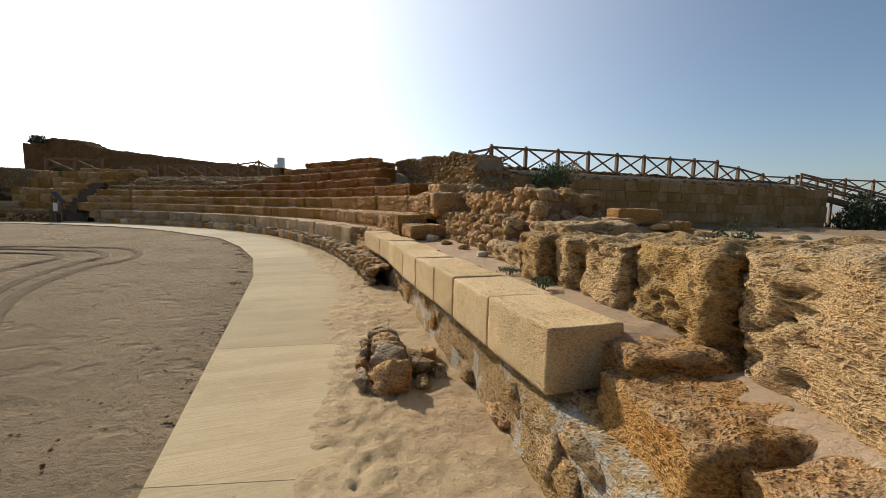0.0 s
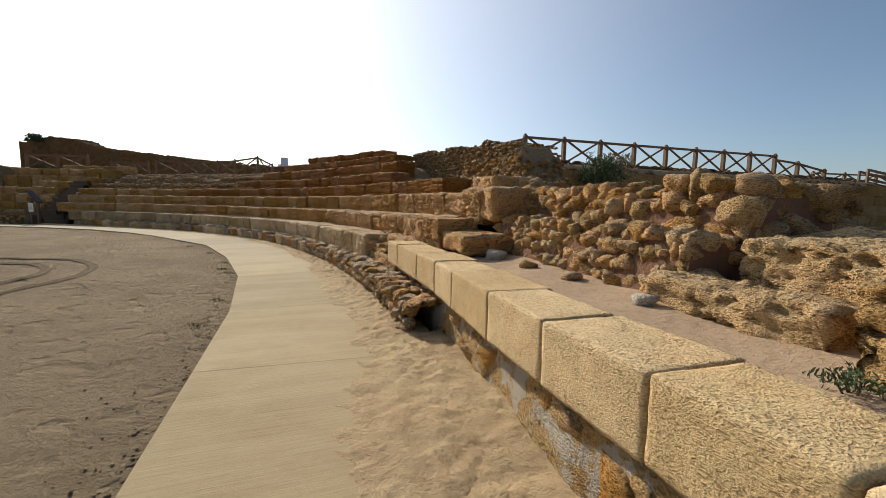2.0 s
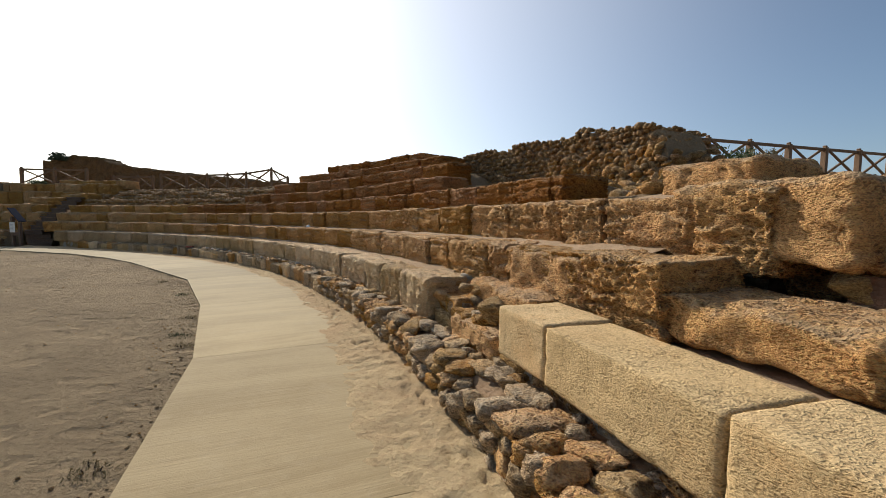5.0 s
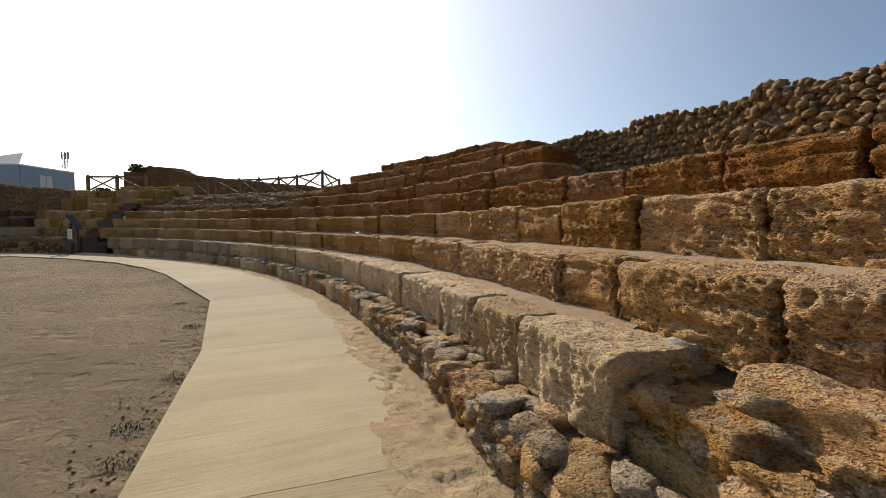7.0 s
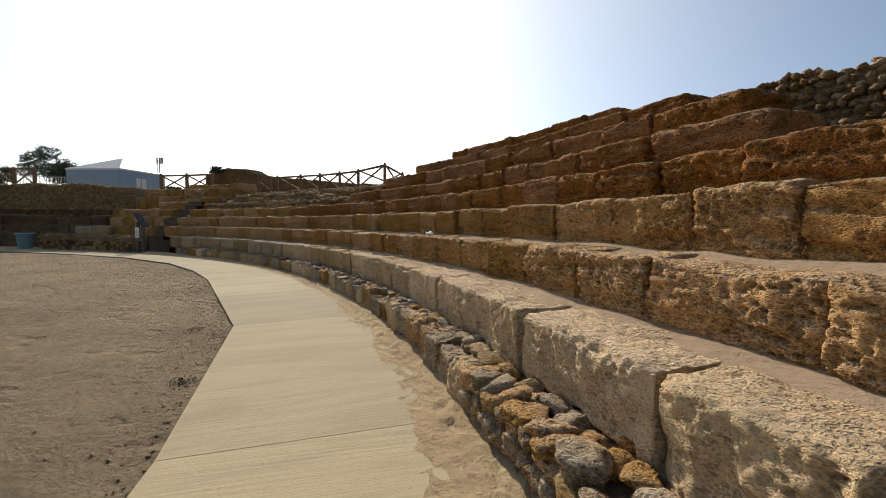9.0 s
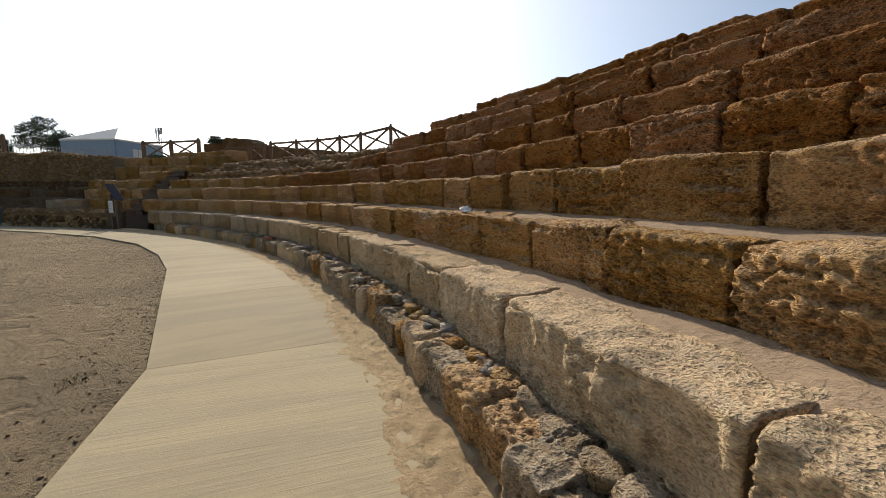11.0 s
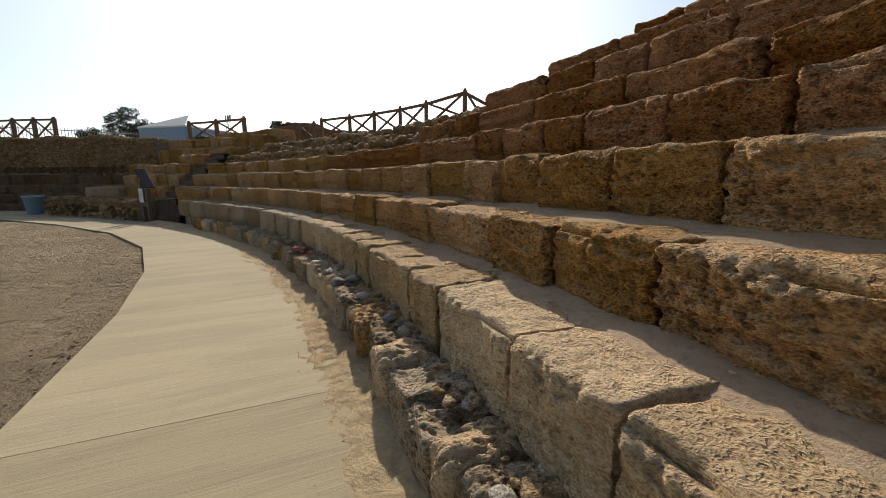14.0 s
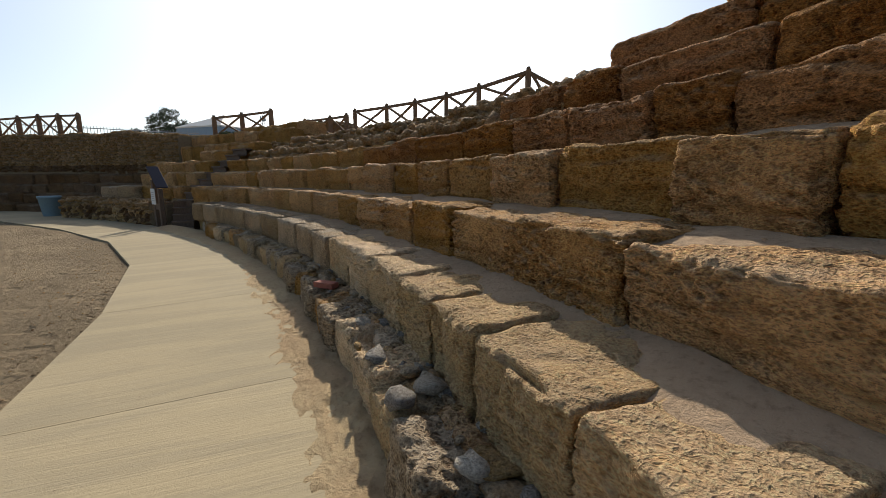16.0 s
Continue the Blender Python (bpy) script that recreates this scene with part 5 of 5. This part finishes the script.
def block_row(label, a0, a1, r, z0, z1, depth, seed, material_pool=SEAT_FAR, lo=0.6, hi=1.3):
    row = thing("stone_course", label, "stone wall", kind="structure")
    rnd = random.Random(seed)
    a = a0
    while a < a1:
        length = rnd.uniform(lo, hi)
        da = math.degrees(length / r)
        top = z1 + rnd.uniform(-0.05, 0.03)
        h = top - z0
        m = frame_at(a + da / 2, r + depth / 2 + rnd.uniform(-0.05, 0.05), z0 + h / 2, rnd.uniform(-2, 2)) @ Matrix.Diagonal(((length - 0.02) / 0.85, depth / 0.6, h / 0.45, 1))
        part_mesh("stone_block", material_pool[rnd.randrange(len(material_pool))], row, m)
        a += da
    return row


block_row("pale worn blocks on the low far wall", 92.6, 96.8, 24.75, 0.84, 1.3, 0.6, 71, SEAT_PALE_FAR, 0.9, 1.6)
# first and last angle, front radius, foot, top, depth
for k, spec in enumerate([(86.9, 90.6, 24.95, 0.7, 1.3, 0.6), (86.8, 94.2, 25.45, 1.1, 1.74, 0.65), (86.8, 95.6, 25.98, 1.5, 2.13, 0.7), (86.7, 89.6, 26.55, 1.9, 2.52, 1.1),
                          (84.2, 86.9, 26.95, 2.0, 2.72, 0.8), (87.0, 98.6, 27.6, 2.0, 2.88, 0.7), (84.0, 99.2, 28.1, 2.6, 3.36, 0.9), (83.6, 90.4, 28.75, 3.1, 3.62, 0.9)]):
    block_row("brown squared stone course of the far terrace", *spec, 72 + k, SEAT_BROWN_FAR, 0.55, 1.1)
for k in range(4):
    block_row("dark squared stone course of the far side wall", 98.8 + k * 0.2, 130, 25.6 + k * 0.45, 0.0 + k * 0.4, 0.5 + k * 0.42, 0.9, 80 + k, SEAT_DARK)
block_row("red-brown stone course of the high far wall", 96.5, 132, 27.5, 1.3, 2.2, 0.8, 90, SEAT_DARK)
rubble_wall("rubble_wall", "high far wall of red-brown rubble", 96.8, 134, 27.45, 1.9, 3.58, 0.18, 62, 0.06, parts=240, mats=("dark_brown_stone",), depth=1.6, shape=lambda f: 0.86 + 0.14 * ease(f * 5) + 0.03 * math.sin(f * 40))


def build_bin():
    b = thing("litter_bin", "pale blue-grey tapered plastic litter bin beside the far wall", "litter bin", at=(-29.6, 23.0, 0.1))
    bm = bmesh.new()
    prof = [(0.24, 0.0), (0.25, 0.02), (0.33, 0.72), (0.355, 0.73), (0.36, 0.8), (0.34, 0.81), (0.32, 0.78), (0.23, 0.05)]
    rings = [[bm.verts.new((r * math.cos(k * math.tau / 28), r * math.sin(k * math.tau / 28), z)) for k in range(28)] for r, z in prof]
    for p, q in zip(rings, rings[1:]):
        for k in range(28):
            bm.faces.new((p[k], p[(k + 1) % 28], q[(k + 1) % 28], q[k]))
    bm.faces.new(rings[-1])
    bm.faces.new(rings[0][::-1])
    part("body", bm, BIN_BLUE, b, smooth=True)


build_bin()


# ---- beyond: ruin, hall, mast, tower, mesh fence ----
def build_far_ruin():
    ruin = thing("far_ruin", "long ruined stone wall with a ragged top beyond the arena", "ruins", kind="structure")
    line = [Vector(p) for p in ((-71.5, 69.8, 10.7), (-69.0, 72.4, 11.9), (-66.0, 73.6, 12.0), (-62.0, 72.6, 10.6), (-50.3, 72.2, 9.3), (-39.8, 69.4, 8.1), (-26.0, 66.0, 7.0))]
    rows = []
    k = 0
    for p, q in zip(line, line[1:]):
        d = Vector((q.x - p.x, q.y - p.y, 0))
        back = Vector((-d.y, d.x, 0)).normalized()
        n = max(3, int(d.length / 0.4))
        for i in range(n):
            c = p + (q - p) * i / n
            k += 1
            h = round(c.z / 0.4) * 0.4 + 0.35 * nz(math.floor(k / 4), 0, 0, 1.7) + 0.1 * nz(k, 0, 0, 0.5)
            base = Vector((c.x, c.y, 0))
            rows.append([base + back * (0.3 * nz(c.x, c.y, z, 0.8) + 0.12 * nz(c.x, c.y, z, 2.5)) + Vector((0, 0, z)) for z in [h * m / 16 for m in range(17)]] + [base + back * 3 + Vector((0, 0, h)), base + back * 3.2])
    part_mesh("wall", sheet("wall", rows, DARK_STONE, False), ruin)


build_far_ruin()


def build_hall():
    """Pale blue hall with a white hipped roof."""
    c = Vector((-79.5, 59.8, 0))
    h = thing("hall", "pale blue clad hall with a white hipped roof beyond the wall", "building", at=c)
    e = 10.75
    pts = [Vector((-9.6, -2.4, 0)), Vector((0, 0, 0)), Vector((-2.0, 9.4, 0)), Vector((-9.0, 12.0, 0)), Vector((-14.0, 6.0, 0))]
    for k, (p, q) in enumerate(zip(pts, pts[1:] + pts[:1])):
        part("wall", beam_like(p, q, e), CLAD, h)
    apex = Vector((-5.0, 3.9, 13.3))
    bm = bmesh.new()
    mid = sum(pts, Vector()) / 5
    ring = [bm.verts.new((mid + (p - mid) * 1.03) + Vector((0, 0, e))) for p in pts]
    low = [bm.verts.new((mid + (p - mid) * 1.03) + Vector((0, 0, e - 0.25))) for p in pts]
    t = bm.verts.new(apex)
    for k in range(5):
        bm.faces.new((ring[k], ring[(k + 1) % 5], t))
        bm.faces.new((low[k], low[(k + 1) % 5], ring[(k + 1) % 5], ring[k]))
    part("roof", bm, CANVAS, h)
    d = (pts[2] - pts[1]).normalized()
    n = Vector((d.y, -d.x, 0))
    for k in range(2):
        p = pts[1] + d * (3.6 + 1.15 * k) + n * 0.16
        part("door", box_bm(1.0, 0.05, 2.6, 0.01), CANVAS, h, m=pose(p.x, p.y, 8.1, 0, 0, math.degrees(math.atan2(d.y, d.x))))


def beam_like(p, q, height):
    """A wall slab from p to q, with thickness."""
    d = (q - p)
    bm = box_bm(d.length, 0.25, height, 0.0, 1, (0, 0, height / 2))
    bm.transform(Matrix.Translation((p + q) / 2) @ pose(0, 0, 0, 0, 0, math.degrees(math.atan2(d.y, d.x))))
    return bm


build_hall()


def build_mast():
    m = thing("antenna_mast", "grey steel lattice antenna mast far off", "mast", at=(-126.5, 101.8, 0))
    for x, y in ((-0.4, -0.4), (0.4, -0.4), (0.4, 0.4), (-0.4, 0.4)):
        part("leg", tube_bm((x, y, 0), (x, y, 21.0), 0.08, 0.08, 6), STEEL, m)
    for k in range(16):
        s = 1 if k % 2 else -1
        part("brace", tube_bm((-0.4 * s, -0.4, k * 1.3), (0.4 * s, -0.4, k * 1.3 + 1.3), 0.05, 0.05, 5), STEEL, m)
    for k in range(5):
        part("antenna", box_bm(0.35, 0.25, 1.8, 0.03, 1, (-1.0 + 0.5 * k, 0.6 * (k % 2), 20.4)), STEEL, m)


build_mast()


def build_tower():
    t = thing("tower", "slim pale blue tower on the horizon", "building", at=(-149, 371, 0))
    part("shaft", box_bm(5.0, 5.0, 42.0, 0.2, 1, (1.5, 0, 21)), GLASSY, t)
    part("shaft", box_bm(3.0, 4.0, 36.0, 0.2, 1, (-2.6, 0, 18)), CANVAS, t)


build_tower()


def build_mesh_fence():
    f = thing("steel_fence", "pale steel palisade fence beyond the far wall", "fence", at=(-47.0, 24.0, 0))
    p, q = Vector((0.5, 2.0, 0)), Vector((5.0, 11.5, 0))
    for k in range(60):
        x = p + (q - p) * k / 59
        part("picket", box_bm(0.025, 0.025, 1.5, 0.0, 1, (x.x, x.y, 4.4)), STEEL, f)
    for z in (4.0, 5.0):
        part("rail", beam_bm(p + Vector((0, 0, z)), q + Vector((0, 0, z)), 0.05, 0.05), STEEL, f)
    base = thing("yard_wall", "plain earth-coloured yard wall beyond the far wall", "wall", kind="structure", at=(-47.0, 24.0, 0))
    part("wall", beam_like(p + Vector((0, 0, 0)), q, 3.7), EARTH, base)


build_mesh_fence()


# ---- loose things on the ground ----
def build_heap():
    spots = [(11.75, 23.93, 0.22, 0.3, 0.3, 0.11), (11.35, 23.93, 0.12, 0.24, 0.12, 0.2), (11.1, 23.92, 0.24, 0.4, 0.26, 0.16), (10.6, 23.94, 0.26, 0.36, 0.28, 0.15), (10.2, 23.92, 0.16, 0.36, 0.26, 0.24), (10.0, 23.98, 0.14, 0.3, 0.2, 0.27),
             (9.65, 23.94, 0.3, 0.42, 0.34, 0.18), (9.1, 23.95, 0.3, 0.4, 0.34, 0.14), (11.3, 23.74, 0.2, 0.12, 0.14, 0.1), (10.9, 23.74, 0.16, 0.12, 0.16, 0.1), (10.5, 23.74, 0.18, 0.14, 0.18, 0.08), (9.9, 23.72, 0.26, 0.16, 0.18, 0.1), (9.3, 23.72, 0.3, 0.16, 0.2, 0.09),
             (10.3, 24.16, 0.32, 0.26, 0.22, 0.09), (9.75, 24.2, 0.32, 0.3, 0.22, 0.1), (10.45, 24.32, 0.26, 0.2, 0.22, 0.1), (9.5, 24.36, 0.2, 0.16, 0.16, 0.06), (9.2, 24.2, 0.22, 0.15, 0.12, 0.05)]
    rnd = random.Random(3)
    for k, (a, r, sx, sy, sz, z) in enumerate(spots):
        mats = ("kerb_stone", "field_stone", "kerb_stone", "shelly_sandstone")
        ob = new("loose_stone", NEAR_STONE[mats[k % 4]][rnd.randrange(12)])
        ob.matrix_world = stone_pose(a - 0.45, r + 0.04, z * 0.75 + 0.07, sx * 0.95, sy * 0.9, sz * 0.9, rnd, 14)
        tagged(ob, "brown weathered stone in a small heap beside the path", "stone", "stone heap beside the path")
    more = [(27.4, 23.7, 0.13, "field_stone"), (18.95, 25.25, 0.26, "pale_limestone"), (13.4, 25.3, 0.16, "pale_limestone"), (15.6, 25.35, 0.2, "field_stone"), (17.3, 25.3, 0.22, "field_stone"), (44.2, 25.2, 0.12, "field_stone"),
            (23.8, 25.1, 0.2, "field_stone"), (26.2, 24.6, 0.16, "field_stone"), (27.6, 24.9, 0.18, "pale_limestone")]
    for a, r, s, name in more:
        z = 0.12 if r < 24.3 else (0.9 if r < 25.05 and a > 20 else 0.92)
        if a > 40:
            z = 1.34
        ob = new("loose_stone", STONE_ME[name][rnd.randrange(12)])
        ob.matrix_world = stone_pose(a, r, z - 0.045, s * 1.2, s, s * 0.7, rnd, 12)
        tagged(ob, "loose stone lying on the earth", "stone", "loose stones")
    for k in range(26):
        s = rnd.uniform(0.1, 0.26)
        a, r = rnd.uniform(24.7, 28.4), rnd.uniform(24.5, 24.85)
        ob = new("loose_stone", NEAR_STONE[("shelly_sandstone", "kerb_stone", "field_stone")[k % 3]][rnd.randrange(12)])
        ob.matrix_world = stone_pose(a, r, 0.58 + 0.4 * (r - 24.5) + (0.12 if k % 4 == 0 else 0), s * 1.3, s, s * 0.8, rnd, 20)
        tagged(ob, "broken tan stone fallen from the ruined row", "stone", "fallen stones of the first row")
    grit = thing("gravel", "scattered small pebbles and shell grit on sand", "gravel", kind="stuff")
    heap = Heaped()
    for k in range(1500):
        a = rnd.uniform(2, 80)
        r = rnd.choice((rnd.uniform(18.0, 22.1), rnd.uniform(23.3, 23.95), rnd.uniform(21.6, 22.15)))
        s = rnd.uniform(0.012, 0.04)
        heap.add(STONES_LOW[rnd.randrange(8)], frame_at(a, r, ground_height(a, r) + s * 0.2, rnd.uniform(0, 180)) @ Matrix.Diagonal((s, s * 0.8, s * 0.8, 1)))
    heap.build("pebbles", RUBBLE_FAR, grit, "small pebbles")


build_heap()


def build_edge_debris():
    """Dark clods and grit gathered along the path's sandy edge."""
    ob = thing("edge_debris", "brown clods and grit gathered along the path edge", "debris", kind="stuff")
    rnd = random.Random(77)
    heap = Heaped()
    for p, q in zip(LEFT_EDGE[1:], LEFT_EDGE[2:10]):
        d = (q - p).normalized()
        n = Vector((-d.y, d.x))
        for k in range(int((q - p).length * 18)):
            c = p + (q - p) * rnd.random() + n * (0.02 + abs(rnd.gauss(0, 0.09)))
            s = rnd.choice((rnd.uniform(0.01, 0.024), rnd.uniform(0.014, 0.036)))
            a, r = math.degrees(math.atan2(c.y - CY, c.x - CX)), math.hypot(c.x - CX, c.y - CY)
            heap.add(STONES_LOW[rnd.randrange(8)], frame_at(a, r, ground_height(a, r) + s * 0.15, rnd.uniform(0, 180)) @ Matrix.Diagonal((s * 1.4, s, s * 0.7, 1)))
    heap.build("clods", EARTH, ob, "brown earth clods")


build_edge_debris()


def build_kerb_finds():
    brick = new("red_brick", None)
    brick.empty_display_size = 0.1
    brick.matrix_world = frame_at(59.9, 24.2, 0.49, 35)
    tagged(brick, "broken red brick lying on the stone kerb", "brick")
    part("body", box_bm(0.24, 0.11, 0.06, 0.012, 2), BRICK, brick)
    rnd = random.Random(77)
    for a, r, s, name in ((54.55, 24.3, 0.2, "pale_limestone"), (54.35, 24.13, 0.19, "grey_pebble"), (54.2, 24.42, 0.11, "field_stone"), (55.6, 24.15, 0.16, "grey_pebble"), (57.0, 24.2, 0.15, "pale_limestone")):
        ob = new("pebble", STONE_ME[name][rnd.randrange(10)])
        ob.matrix_world = stone_pose(a, r, 0.5, s * 1.3, s, s * 0.6, rnd, 8)
        tagged(ob, "smooth pale pebble lying on the stone kerb", "pebble", "pebbles on the kerb")


build_kerb_finds()


def build_ruts():
    """Curved wheel ruts pressed into the sand."""
    f = thing("wheel_ruts", "dark curved wheel ruts pressed into the arena sand", "ruts", kind="stuff")
    for k, (pts, w) in enumerate(((((-5.2, 4.5), (-6.6, 6.2), (-7.5, 8.3), (-7.75, 10.0), (-8.6, 11.2), (-10.2, 11.7), (-12.6, 11.3), (-16, 9.5)), 0.14),
                                  (((-6.6, 5.6), (-7.6, 7.2), (-8.3, 8.9), (-8.5, 10.0), (-9.3, 10.8), (-10.6, 11.0), (-12.6, 10.5), (-15.5, 8.8)), 0.14), (((-8.3, 7.0), (-9.0, 8.3), (-9.2, 9.5), (-9.9, 10.2), (-11.2, 10.2), (-13, 9.4)), 0.13))):
        rows = []
        pv = [Vector((*p, 0)) for p in pts]
        for i in range(len(pv) - 1):
            p0, p1, p2, p3 = pv[max(0, i - 1)], pv[i], pv[i + 1], pv[min(len(pv) - 1, i + 2)]
            for s in range(14):
                t = s / 14
                c = 0.5 * (2 * p1 + (p2 - p0) * t + (2 * p0 - 5 * p1 + 4 * p2 - p3) * t * t + (3 * p1 - p0 - 3 * p2 + p3) * t ** 3)
                d = 0.5 * ((p2 - p0) + 2 * (2 * p0 - 5 * p1 + 4 * p2 - p3) * t + 3 * (3 * p1 - p0 - 3 * p2 + p3) * t * t)
                n = Vector((-d.y, d.x, 0)).normalized()
                row = []
                for u, dz in ((-0.75, -0.03), (-0.5, 0.022), (-0.3, 0.004), (-0.1, 0.016), (0.1, 0.004), (0.3, 0.016), (0.5, 0.022), (0.75, -0.03)):
                    q = c + n * u * w * (1 + 0.2 * nz(c.x, c.y, 0, 2.5))
                    a, r = math.degrees(math.atan2(q.y - CY, q.x - CX)), math.hypot(q.x - CX, q.y - CY)
                    row.append(Vector((q.x, q.y, ground_height(a, r) + dz + 0.004 + 0.01 * nz(q.x, q.y, 0, 9))))
                rows.append(row)
        part_mesh("rut", sheet("rut", rows, TRACK), f)


build_ruts()


def build_bag():
    bm = bmesh.new()
    bmesh.ops.create_icosphere(bm, subdivisions=4, radius=0.5)
    for v in bm.verts:
        n = v.co.normalized()
        r = 1 + 0.5 * noise.noise(n * 2.2) + 0.35 * abs(noise.noise(n * 5.0)) + 0.12 * noise.noise(n * 12)
        v.co = Vector((n.x * 0.13 * r, n.y * 0.085 * r, max(-0.02, n.z * 0.06 * r)))
    me = bpy.data.meshes.new("plastic_bag")
    bm.to_mesh(me)
    bm.free()
    me.materials.append(BAG)
    ob = new("plastic_bag", me)
    ob.matrix_world = frame_at(44.6, 25.05, 1.33, 20) @ Matrix.Diagonal((0.45, 0.5, 0.62, 1))
    tagged(ob, "crumpled clear plastic bag lying on the second seat row", "plastic bag")


build_bag()
